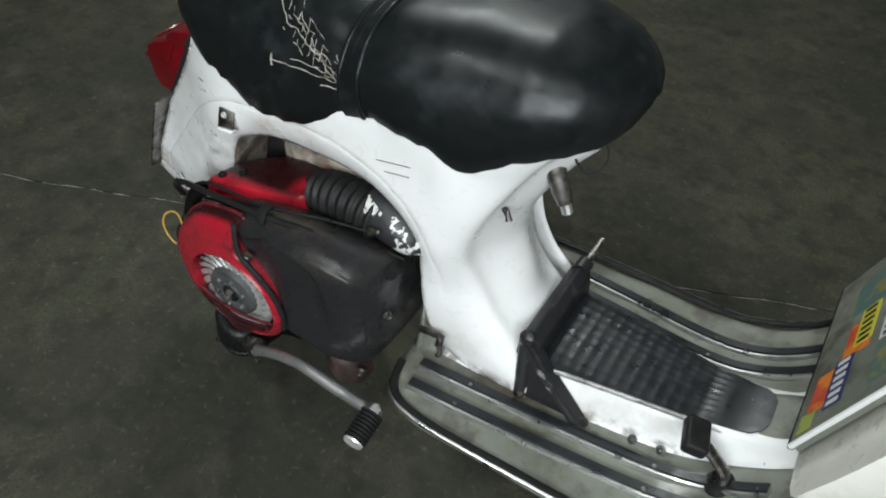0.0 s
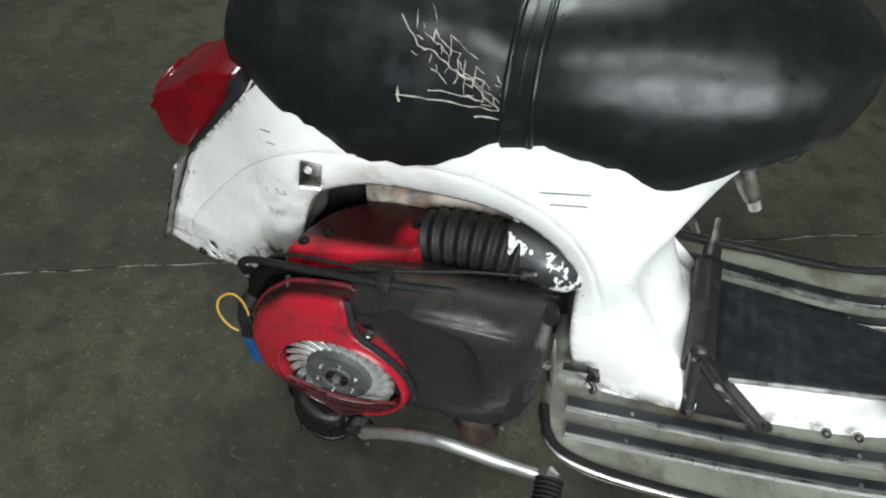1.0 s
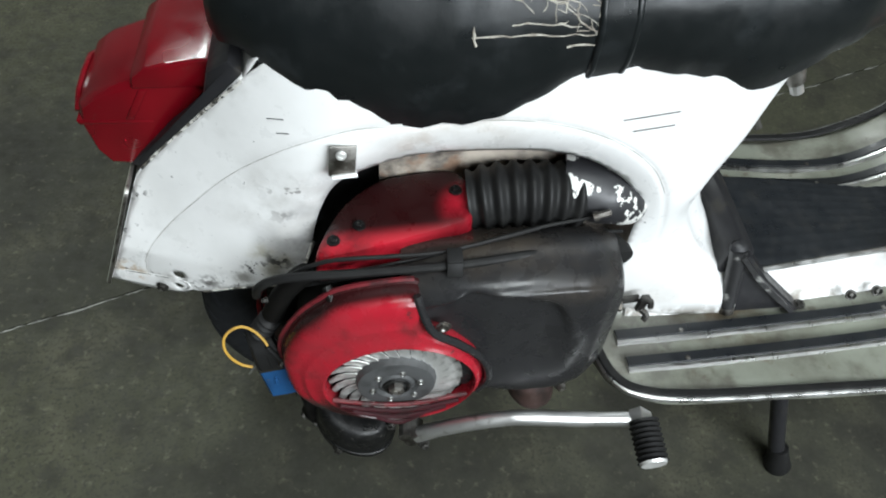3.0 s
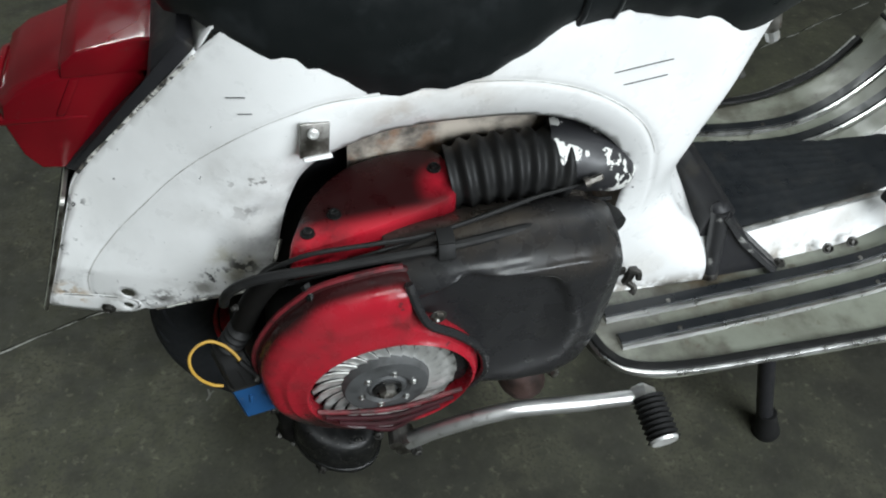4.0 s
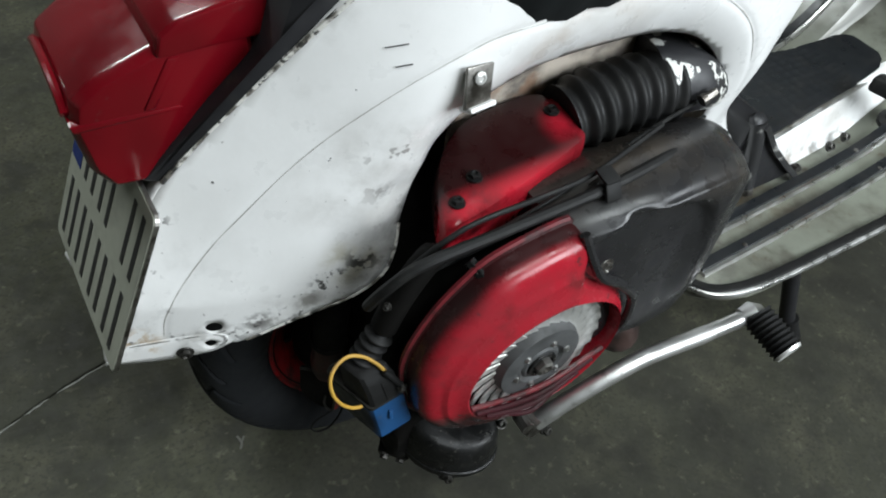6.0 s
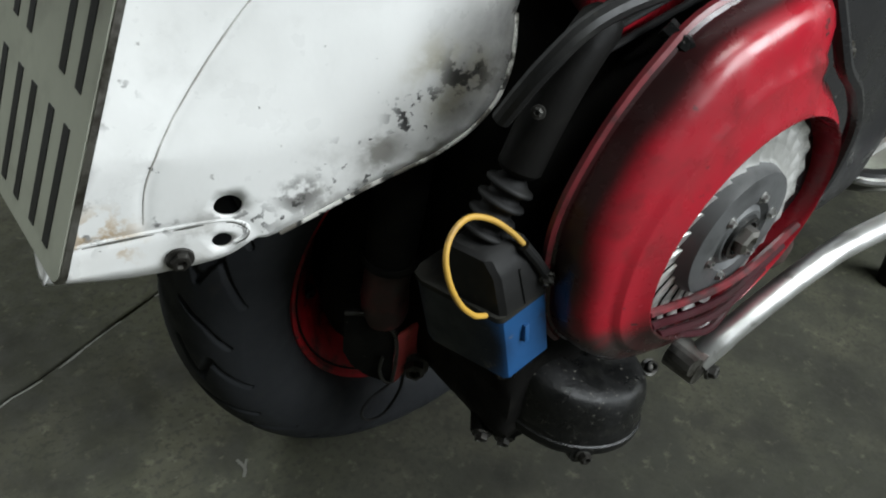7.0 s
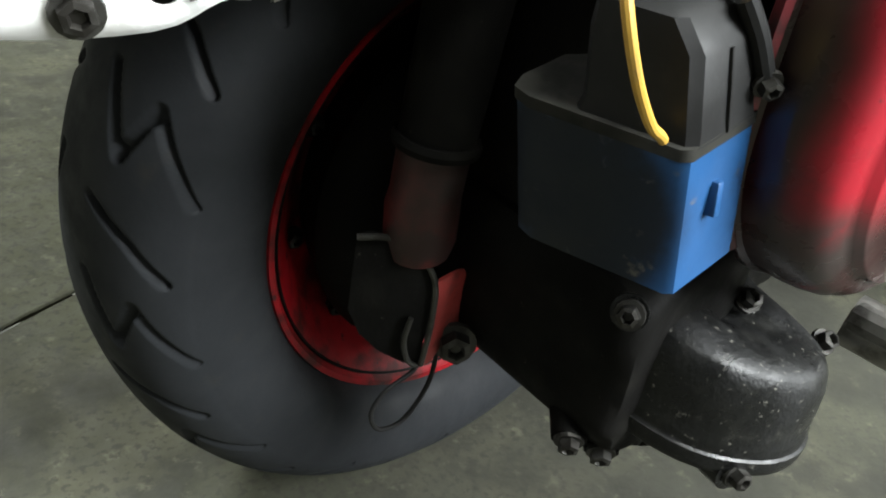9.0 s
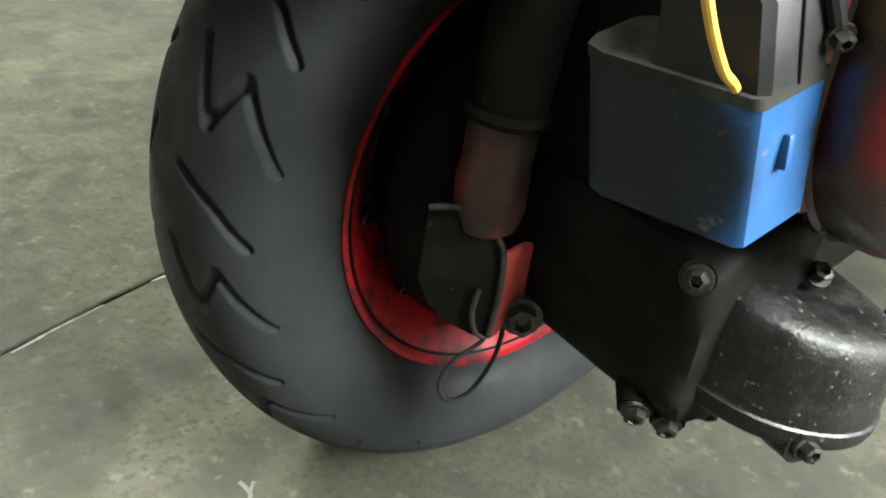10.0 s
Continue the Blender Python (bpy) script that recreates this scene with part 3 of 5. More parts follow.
# inner wheel house behind the opening, and the rolled upper lip
inner_rings = []
for x, z in mouth_line:
    y = body_side(x, z)
    inner_rings.append([Vector((x, y, z)), Vector((x, y + 0.014, z + 0.004)), Vector((x * 0.97, -0.085, z + 0.004)), Vector((x * 0.96, -0.045, z - 0.01))])
part("wheel_house", bm_loft(inner_rings, loop=False, caps=False), INNER, scooter, "stained inner panel of the engine bay", sharp=80)
part("bay_wall", bm_prism(mouth_line + [(0.30, 0.30), (0.0, 0.30)], -0.042, -0.036), BLACK, scooter, smooth=False)
part("bay_panel", bm_prism(curve2([(0.03, 0.625), (0.10, 0.645), (0.22, 0.645), (0.33, 0.60), (0.355, 0.50)], 4) + [(0.33, 0.45), (0.03, 0.45)], -0.074, -0.068), INNER, scooter, "stained cream panel behind the hose", smooth=False)

lip_line = curve2(HEM[3:], 8)
flange = []
for i, (x, z) in enumerate(lip_line):
    y, fold = body_side(x, z), 0.012 * max(0.02, math.sin(math.pi * min(1.0, 0.12 + 0.9 * i / len(lip_line)))) ** 0.5
    flange.append([Vector((x, y, z)), Vector((x + 0.002, y + fold * 0.5, z - 0.0035)), Vector((x + 0.004, y + fold, z - 0.0050)), Vector((x + 0.0042, y + fold, z - 0.0036)), Vector((x + 0.002, y + fold * 0.5, z - 0.002))])
part("hem_flange", bm_loft(flange), CHIPPEDWHITE, scooter, "chipped turned-in flange of the side panel", sharp=60)
part("hem_lip", bm_tube([(x + 0.0008, body_side(x, z) + 0.001, z - 0.001) for x, z in lip_line], 0.0021, 8), CHIPPEDWHITE, scooter, "chipped folded hem of the side panel", sharp=80)
seam_run = curve2([(-0.301, 0.3710), (-0.282, 0.3725), (-0.261, 0.3740), (-0.243, 0.3755), (-0.228, 0.3765), (-0.2155, 0.3755), (-0.2085, 0.3700), (-0.2100, 0.3645), (-0.2160, 0.3610)], 6)
part("hem_bead", bm_tube([(x, body_side(x, z) + 0.0006, z) for x, z in seam_run], 0.0014, 8), WHITE, scooter, "white raised bead above the hem")
for a, b in ((4, 15), (17, 24), (28, len(seam_run) - 1)):
    run = [(x, body_side(x, z) - 0.0004, z - 0.0016) for x, z in seam_run[a:b]]
    part("bead_dirt", bm_tube(run, [0.0002 + 0.0005 * math.sin(math.pi * (k + 0.5) / len(run)) for k in range(len(run))], 6), FAINT, scooter, "grey dirt along the bead")
# thin grey tubes draw the pressed crease as a darker line
crease = [p for p in ARC if p[0] < 0.345]
for first, last, r in ((0, 30, 0.0006), (28, 46, 0.00045), (44, len(crease), 0.0007)):
    run = [Vector((x, body_side(x, z) - 0.0001, z)) for x, z in crease[first:last]]
    if len(run) > 3:
        part("crease_line", bm_tube(run, [r * (0.3 + 0.7 * math.sin(math.pi * (k + 0.5) / len(run)) ** 0.5) for k in range(len(run))], 6), CREASE, scooter, "dark line in the pressed crease")
# bolt in the hem
bolt("hem_bolt", (-0.2445, body_side(-0.2445, 0.355) - 0.0005, 0.355), (-0.25, -1, -0.1), scooter, 0.0056, 0.005, DARKNUT)
# cowl clip tab on the side
tab = part("cowl_tab", bm_box((0.027, 0.003, 0.034), (-0.009, -0.151, 0.629), (-12, 6, 8), 0.001), STEEL, scooter, "bare steel bracket for the missing cowl")
part("tab_lip", bm_box((0.026, 0.016, 0.004), (-0.008, -0.153, 0.612), (-25, 0, 8), 0.001), WHITE, scooter)
part("tab_rivet", bm_lathe([(0, 0.0055), (0.0015, 0.0050), (0.0022, 0.003), (0.0010, 0.0024), (0.0010, 0.0)], (-0.010, -0.1530, 0.638), (0, -1, 0.2), 18), PEGCAP, scooter, "pale rivet")
# cowl hook by the footboard
part("cowl_hook", join(bm_box((0.038, 0.006, 0.013), (0.354, -0.132, 0.350), (0, 0, 6), 0.002), bm_box((0.012, 0.008, 0.030), (0.377, -0.137, 0.348), (0, 8, 6), 0.002), bm_tube(spline([(0.372, -0.138, 0.362), (0.382, -0.144, 0.362), (0.384, -0.147, 0.352)], 5), 0.0042, 8), bm_tube(spline([(0.377, -0.139, 0.336), (0.384, -0.146, 0.332), (0.380, -0.150, 0.326)], 5), 0.0045, 8)), DARKNUT, scooter, "dark steel hook for the missing cowl")
# handwriting reduced to strokes
for cx, cz, w in ((-0.072, 0.662, 0.016), (0.295, 0.676, 0.055)):
    for k, (dx, dz, ln) in enumerate(((0, 0.004, w), (0.006, -0.012, w * 0.75))):
        a = Vector((cx - ln / 2 + dx, body_side(cx - ln / 2 + dx, cz + dz) - 0.0012, cz + dz - 0.1 * ln))
        b = Vector((cx + ln / 2 + dx, body_side(cx + ln / 2 + dx, cz + dz) - 0.0012, cz + dz + 0.1 * ln))
        part("pen_stroke", bm_tube([a, (a + b) / 2, b], 0.0005, 5), INK, scooter)

# fuel tap, lock and loop under the saddle nose
lock = part("saddle_lock", bm_tube([(0.476, -0.03, 0.690), (0.496, -0.035, 0.652), (0.505, -0.036, 0.636)], [0.015, 0.014, 0.011], 12), STEEL, scooter)
part("lock_knob", bm_tube([(0.505, -0.036, 0.636), (0.512, -0.038, 0.622)], 0.008, 10), CHROME, lock)
part("wire_loop", bm_tube(spline([(0.500, -0.03, 0.715), (0.522, -0.03, 0.690), (0.540, -0.02, 0.700), (0.540, -0.01, 0.725), (0.52, -0.01, 0.74)], 5), 0.0016, 6), RUBBER, scooter)
part("fuel_tap", join(bm_tube([(0.436, -0.080, 0.622), (0.446, -0.088, 0.620)], 0.0045, 10), bm_tube([(0.443, -0.086, 0.627), (0.449, -0.090, 0.614)], [0.003, 0.0055], 8)), DARKNUT, scooter)


# ---- saddle ----
def saddle_width(x):
    keys = [(-0.128, 0.090), (-0.118, 0.112), (-0.095, 0.130), (-0.05, 0.150), (0.03, 0.165), (0.12, 0.170), (0.22, 0.163), (0.30, 0.168), (0.40, 0.160), (0.47, 0.145), (0.52, 0.120), (0.553, 0.088), (0.572, 0.052), (0.580, 0.018)]
    return float(np.interp(x, *zip(*keys)))


def saddle_hem(x):
    keys = [(-0.13, 0.735), (-0.095, 0.733), (-0.064, 0.703), (-0.01, 0.683), (0.05, 0.668), (0.11, 0.672), (0.16, 0.690), (0.22, 0.729), (0.26, 0.737), (0.335, 0.728), (0.355, 0.716), (0.388, 0.706), (0.425, 0.718), (0.46, 0.742), (0.50, 0.758), (0.55, 0.776), (0.572, 0.796), (0.580, 0.812)]
    ragged = 0.003 * math.sin(120 * x) * math.sin(47 * x + 1) * (1 if x < 0.2 or 0.33 < x < 0.47 else 0.3)
    return float(np.interp(x, *zip(*keys))) + ragged


def saddle_top(x):
    keys = [(-0.13, 0.79), (-0.11, 0.835), (-0.07, 0.858), (0.05, 0.872), (0.18, 0.870), (0.22, 0.858), (0.27, 0.872), (0.36, 0.884), (0.46, 0.882), (0.52, 0.870), (0.55, 0.856), (0.570, 0.842), (0.580, 0.828)]
    return float(np.interp(x, *zip(*keys)))


def saddle_point(x, a):
    """A place on the saddle's skin: a runs from 0 at the right hem to 1 at the left hem."""
    w, lo, hi = saddle_width(x), saddle_hem(x), saddle_top(x)
    c, s = math.cos(math.pi * a), math.sin(math.pi * a)
    y = -math.copysign(abs(c) ** 0.62, c) * w * (0.865 + 0.135 * min(1, s * 2.2) ** 0.6)
    pleat = 0.0018 * math.sin(85 * x + 2 * math.sin(23 * x)) * max(0.0, 1 - s * 2.2)
    return Vector((x, y + math.copysign(pleat, y), lo + (hi - lo) * abs(s) ** 0.86))


stations = sorted({round(-0.128 + 0.0098 * i, 4) for i in range(72)} | {0.572, 0.577, 0.580})
rings = []
for x in stations:
    ring = [saddle_point(x, q / 44) for q in range(45)]
    hem_r, hem_l = ring[0], ring[-1]
    ring += [hem_l + Vector((0, -0.012, 0.004)), hem_r + Vector((0, 0.012, 0.004))]
    rings.append(ring)
saddle = part("saddle", bm_loft(rings), LEATHER, scooter, "black leatherette double saddle with a torn side", sharp=50)
straps = []
for edge in (-0.0145, 0.0, 0.0145):
    straps.append(bm_tube([saddle_point(0.2345 + edge - 0.003 * math.sin(math.pi * q / 40), q / 40) for q in range(41)], 0.0042 if edge else 0.0035, 8))
rings = []
for dx in (-0.0145, -0.007, 0.007, 0.0145):
    rings.append([saddle_point(0.2345 + dx, q / 40) * 1.0 + (saddle_point(0.2345 + dx, q / 40) - Vector((0.2345, 0, 0.78))).normalized() * 0.0035 for q in range(41)])
strap = part("saddle_strap", bm_loft(rings, loop=False, caps=False), LEATHER, saddle, "raised black strap across the saddle", sharp=60)
for one in straps:
    part("strap_piping", one, LEATHER, strap, sharp=60)


def saddle_side(x, z):
    """A place on the right side of the saddle at a height, with its outward offset."""
    lo, hi = 0.0, 0.5
    for _ in range(24):
        mid = (lo + hi) / 2
        if saddle_point(x, mid).z < z:
            lo = mid
        else:
            hi = mid
    return saddle_point(x, lo)


rng = random.Random(4)


def tear(points, r):
    line = []
    for (ax, az), (bx, bz) in zip(points, points[1:]):
        for s in range(4):
            t = s / 4
            x, z = ax + (bx - ax) * t + rng.uniform(-1, 1) * 0.0012, az + (bz - az) * t + rng.uniform(-1, 1) * 0.0012
            line.append(saddle_side(x, z) + Vector((0, -0.0004, 0.0003)))
    line.append(saddle_side(*points[-1]))
    return part("tear", bm_tube(line, [r * rng.uniform(0.5, 1.2) for _ in line[:-1]] + [r * 0.3], 6), FOAM, saddle, "cracked skin showing pale foam")


main = [(0.100, 0.846), (0.122, 0.826), (0.140, 0.822), (0.160, 0.812), (0.182, 0.806), (0.198, 0.792), (0.216, 0.782)]
tear(main, 0.0010)
tear([(0.106, 0.777), (0.140, 0.779), (0.175, 0.780), (0.217, 0.780)], 0.0011)
tear([(0.109, 0.771), (0.107, 0.786)], 0.0014)
tear([(0.140, 0.788), (0.166, 0.790), (0.200, 0.788)], 0.0007)
tear([(0.190, 0.769), (0.218, 0.769)], 0.0010)
def crack_net():
    """Fine cracks round the main tear: a net of uneven cells."""
    nodes, runs = {}, []
    for i in range(11):
        for j in range(6):
            x = 0.116 + 0.0100 * i + rng.uniform(-1, 1) * 0.0028
            z = 0.856 - 0.0050 * i - (0.0085 - 0.0003 * i) * j + rng.uniform(-1, 1) * 0.0026 + 0.002 * (i % 2)
            nodes[i, j] = (min(x, 0.2175), z)
    for (i, j), p in nodes.items():
        middle = 1 - abs(j - 2.4) / 3.4
        for q in ((i + 1, j), (i, j + 1)):
            if q in nodes and rng.random() < 0.30 + 0.62 * middle * min(1.0, 0.35 + i / 6):
                r = nodes[q]
                line = [saddle_side(p[0] + (r[0] - p[0]) * t + rng.uniform(-1, 1) * 0.0007, p[1] + (r[1] - p[1]) * t + rng.uniform(-1, 1) * 0.0007) + Vector((0, -0.0003, 0.0002)) for t in (0, 0.35, 0.7, 1)]
                w = rng.uniform(0.00035, 0.00075)
                runs.append(bm_tube(line, [w * 0.6, w, w * rng.uniform(0.6, 1.3), w * 0.5], 5))
    return join(*runs)


part("crack_net", crack_net(), FOAM, saddle, "net of fine cracks in the saddle's skin")

# ---- tail light ----
def bm_lens(outline, half, inset, deep):
    """A moulded lens: an outline in (x, z) across the scooter, its two ends chamfered."""
    cx, cz = sum(p[0] for p in outline) / len(outline), sum(p[1] for p in outline) / len(outline)
    rings = []
    for y, shrink in ((-half, inset), (-half + deep, 0.0), (half - deep, 0.0), (half, inset)):
        rings.append([Vector((x + (cx - x) * shrink, y, z + (cz - z) * shrink)) for x, z in outline])
    bm = bm_loft(rings)
    bmesh.ops.recalc_face_normals(bm, faces=bm.faces)
    rims = [e for e in bm.edges if len(e.link_faces) == 2 and e.calc_face_angle(0) > 0.35]
    bmesh.ops.bevel(bm, geom=rims, offset=0.0022, segments=2, affect="EDGES", profile=0.5)
    return bm


tail = part("tail_light_base", bm_prism([(-0.096, 0.704), (-0.232, 0.537), (-0.248, 0.541), (-0.188, 0.606), (-0.150, 0.640), (-0.136, 0.694), (-0.112, 0.716)], -0.068, 0.068, bevel=0.005), BLACK, scooter, "black plastic base of the tail light")
for v in tail.data.vertices:
    along = min(v.co.x, -0.096)
    v.co.y *= (half_width(along, 0.704 + 1.228 * (along + 0.096)) - 0.003) / 0.068
part("tail_lens", bm_lens([(-0.146, 0.640), (-0.150, 0.660), (-0.215, 0.654), (-0.262, 0.636), (-0.281, 0.622), (-0.286, 0.600), (-0.279, 0.558), (-0.267, 0.538), (-0.242, 0.536), (-0.188, 0.598)], 0.062, 0.10, 0.010), LENS, tail, "deep red glossy tail light lens", sharp=25)
part("tail_lens", bm_lens([(-0.138, 0.650), (-0.131, 0.683), (-0.150, 0.684), (-0.204, 0.673), (-0.219, 0.662), (-0.223, 0.646)], 0.064, 0.06, 0.005), LENS, tail, "raised red upper lens", sharp=25)
part("lens_rib", bm_prism([(-0.205, 0.646), (-0.214, 0.646), (-0.236, 0.606), (-0.227, 0.606)], -0.0640, 0.0640, bevel=0.002), LENS, tail, sharp=25)
part("lens_rib", bm_prism([(-0.2865, 0.606), (-0.2845, 0.599), (-0.206, 0.601), (-0.209, 0.605)], -0.0632, 0.0632, bevel=0.002), LENS, tail, sharp=25)
part("lens_rim", bm_tube([(-0.2855, y, 0.6205 - 0.012 * (abs(y) / 0.05) ** 4) for y in (-0.05, -0.03, 0.0, 0.03, 0.05)], 0.0035, 8), LENS, tail)
rim_run = [(-0.233, 0.540), (-0.190, 0.592), (-0.150, 0.640), (-0.100, 0.700)]
part("base_seal", bm_tube([(x, 0.0005 - half_width(x, z), z) for x, z in curve2(rim_run, 6)], 0.0022, 8), CHIPPEDWHITE, tail, "chipped pale edge beside the tail light")

# ---- number plate, tilted ----
plate_top, plate_low = Vector((-0.2420, 0.0, 0.535)), Vector((-0.3040, 0.0, 0.365))
plate_up = (plate_top - plate_low).normalized()
plate_out = Vector((-plate_up.z, 0, plate_up.x))


def on_plate(v, w, out=0.0):
    """v: metres to the left of the plate's middle as read; w: metres up from its lower edge."""
    return plate_low + plate_up * w + Vector((0, -v, 0)) + plate_out * out


def plate_slab(v0, v1, w0, w1, o0, o1):
    return bm_loft([[on_plate(v0, w0, o), on_plate(v1, w0, o), on_plate(v1, w1, o), on_plate(v0, w1, o)] for o in (o0, o1)])


def plate_round(grow, o0, o1):
    """The plate's outline with round corners, grown by a margin."""
    loop = []
    for cv, cw, a0 in ((0.090, 0.169, 0.0), (-0.090, 0.169, 90.0), (-0.090, 0.009, 180.0), (0.090, 0.009, 270.0)):
        for k in range(6):
            a = radians(a0 + 18 * k)
            loop.append((cv + (0.009 + grow) * math.cos(a), cw + (0.009 + grow) * math.sin(a)))
    return bm_loft([[on_plate(v, w, o) for v, w in loop] for o in (o0, o1)])


plate = part("number_plate", plate_round(-0.0015, 0.003, 0.0058), PLATE, scooter, "grey registration plate in a dark frame", smooth=False)
part("plate_frame", plate_round(0.0, 0.0015, 0.0050), STEEL, plate, smooth=False)
part("plate_band", plate_slab(-0.096, -0.068, 0.098, 0.172, 0.0058, 0.0063), EUBLUE, plate, smooth=False)
for v, w in ((-0.042, 0.132), (0.002, 0.132), (0.070, 0.132), (-0.070, 0.046), (-0.026, 0.046), (0.020, 0.046), (0.066, 0.046)):
    for dv in (-0.0105, 0.0105):
        part("plate_bar", plate_slab(v + dv - 0.0036, v + dv + 0.0036, w - 0.033, w + 0.033, 0.0058, 0.0063), INK, plate, smooth=False)

# ---- footboard, shield and glove box ----
FLOOR = [(0.315, 0.281), (0.45, 0.283), (0.60, 0.285), (0.72, 0.287), (0.80, 0.300), (0.87, 0.338), (0.93, 0.402), (0.975, 0.49), (1.01, 0.60), (1.04, 0.74), (1.065, 0.90), (1.08, 1.00)]
floor_path = [(p.x, p.y) for p in spline([(x, z, 0) for x, z in FLOOR], 6)]


def floor_z(x):
    return float(np.interp(x, [p[0] for p in floor_path], [p[1] for p in floor_path]))


def board_half(i):
    x, z = floor_path[i]
    if x < 0.42:
        t = (x - 0.315) / 0.105
        return 0.165 + 0.083 * math.sqrt(max(0.0, 1 - (1 - t) ** 2))
    return float(np.interp(z, [0.28, 0.35, 0.45, 0.60, 0.80, 1.0], [0.248, 0.246, 0.262, 0.315, 0.335, 0.30]))


def tunnel(x, y):
    """How far the centre tunnel stands above the board."""
    w = float(np.interp(x, [0.3, 0.5, 0.83, 0.95, 1.1], [0.098, 0.096, 0.058, 0.05, 0.05]))
    top = float(np.interp(x, [0.3, 0.5, 0.80, 0.90, 0.96], [0.066, 0.066, 0.060, 0.030, 0.0]))
    return top * smooth01((w - abs(y)) / 0.024 + 0.5)


rings = []
for i, (x, z) in enumerate(floor_path):
    b = board_half(i)
    j, k = floor_path[max(i - 1, 0)], floor_path[min(i + 1, len(floor_path) - 1)]
    n = Vector((-(k[1] - j[1]), 0, k[0] - j[0])).normalized()
    ring = []
    for q in range(61):
        y = b * (-1 + 2 * q / 60)
        curl = 0.012 * smooth01((abs(y) / b - 0.93) / 0.07)
        ring.append(Vector((x, y, z)) + n * (tunnel(x, y) - curl + 0.0012 * math.sin(41 * x + 7 * y)))
    rings.append(ring)
cut = next(i for i, p in enumerate(floor_path) if p[1] > 0.44)
board = part("footboard", bm_loft(rings[: cut + 1], loop=False, caps=False), FOOT, scooter, "dirty grey-green painted steel footboard", sharp=60)
thick(board, 0.003, 0)
skin = []
for i, (x, z) in enumerate(floor_path):
    if 0.37 < x < 0.955:
        w = float(np.interp(x, [0.3, 0.5, 0.74, 0.82, 0.87, 0.955], [0.116, 0.114, 0.088, 0.078, 0.076, 0.080]))
        skin.append([Vector((x, w * (-1 + q / 15), z + 0.0028 + 0.03 * max(0.0, x - 0.84) + tunnel(x, max(0.0, abs(w * (-1 + q / 15)) - 0.0055)) + 0.0012 * math.sin(41 * x + 7 * w * (-1 + q / 15)))) for q in range(31)])
part("tunnel_skin", bm_loft(skin, loop=False, caps=False), WHITE, board, "white painted centre tunnel", sharp=60)
thick(part("leg_shield", bm_loft(rings[cut:], loop=False, caps=False), FOOT, scooter, "grey-green inner leg shield", sharp=60), 0.003, 0)


def rail(line, wide, parent):
    """An aluminium channel with a black rubber strip in it, laid on the board along (x, y)."""
    pts = [Vector((p.x, p.y, floor_z(p.x) + 0.0015)) for p in spline([(x, y, 0) for x, y in line], 6)]

    def strip(w, lift, high):
        rr = []
        for i, p in enumerate(pts):
            d = pts[min(i + 1, len(pts) - 1)] - pts[max(i - 1, 0)]
            s = Vector((d.y, -d.x, 0)).normalized()
            u = s.cross(d).normalized()
            u = u if u.z > 0 else -u
            rr.append([p - s * w + u * lift, p - s * w * 0.8 + u * (lift + high), p + s * w * 0.8 + u * (lift + high), p + s * w + u * lift])
        return bm_loft(rr)

    base = part("floor_rail", strip(wide, 0.0, 0.0055), RAILALU, parent, "scuffed aluminium floor rail")
    off = part("rail_rubber", strip(wide * 0.76, 0.0048, 0.004), MATRUB, base, "black rubber insert")
    off.location.y = wide * 0.34
    for k in (3, len(pts) // 2, len(pts) - 3):
        part("rail_rivet", bm_lathe([(0, 0.0035), (0.0015, 0.003), (0.002, 0)], pts[k] + Vector((0, 0, 0.009)), (0, 0, 1), 8), STEEL, base)
    return base


for s in (-1, 1):
    end = 0.93 if s > 0 else 0.90
    rail([(0.352, s * 0.152), (0.56, s * 0.139), (0.75, s * 0.124), (0.84, s * 0.120), (end, s * 0.120)], 0.011, scooter)
    rail([(0.358, s * 0.195), (0.55, s * 0.184), (0.75, s * 0.168), (0.84, s * 0.165), (end + 0.005, s * 0.170)], 0.011, scooter)
    edge = spline([(0.322, s * 0.168, 0.283), (0.335, s * 0.210, 0.283), (0.365, s * 0.236, 0.284), (0.44, s * 0.247, 0.285), (0.60, s * 0.247, 0.287), (0.75, s * 0.245, 0.290), (0.82, s * 0.244, 0.311), (0.885, s * 0.243, 0.352), (0.925, s * 0.247, 0.402)], 7)
    rim = part("edge_rail", bm_tube(edge, 0.0070, 10, squash=0.8), RAILALU, scooter, "polished edge rail of the footboard")
    part("rail_rubber", bm_tube([p + Vector((0, -s * 0.0045, 0.0045)) for p in edge], 0.0068, 8, squash=0.6), RUBBER, rim)

# ribbed rubber mat on the tunnel, with a bright strip
def mat_z(x):
    return max(0.3595, floor_z(x) + tunnel(x, 0.0) + 0.0065)


def mat_slab():
    bm = bmesh.new()
    rows = []
    for i in range(57):
        x = 0.505 + 0.362 * i / 56
        w = float(np.interp(x, [0.505, 0.60, 0.82, 0.848, 0.862, 0.868], [0.088, 0.082, 0.050, 0.046, 0.036, 0.022]))
        row = []
        for q in range(29):
            y = w * (-1 + q / 14)
            rib = 0.0013 if (i % 3 and q % 3 and 0.53 < x < 0.80) else 0.0
            row.append(bm.verts.new((x, y, mat_z(x) + rib - 0.006 * (abs(y) / 0.09) ** 4)))
        low = [bm.verts.new((x, -w - 0.001, mat_z(x) - 0.013)), bm.verts.new((x, w + 0.001, mat_z(x) - 0.013))]
        rows.append([low[0], *row, low[1]])
    for a, b in zip(rows, rows[1:]):
        for k in range(len(a) - 1):
            bm.faces.new((a[k], a[k + 1], b[k + 1], b[k]))
    bm.faces.new(rows[0])
    bm.faces.new(rows[-1])
    return bm


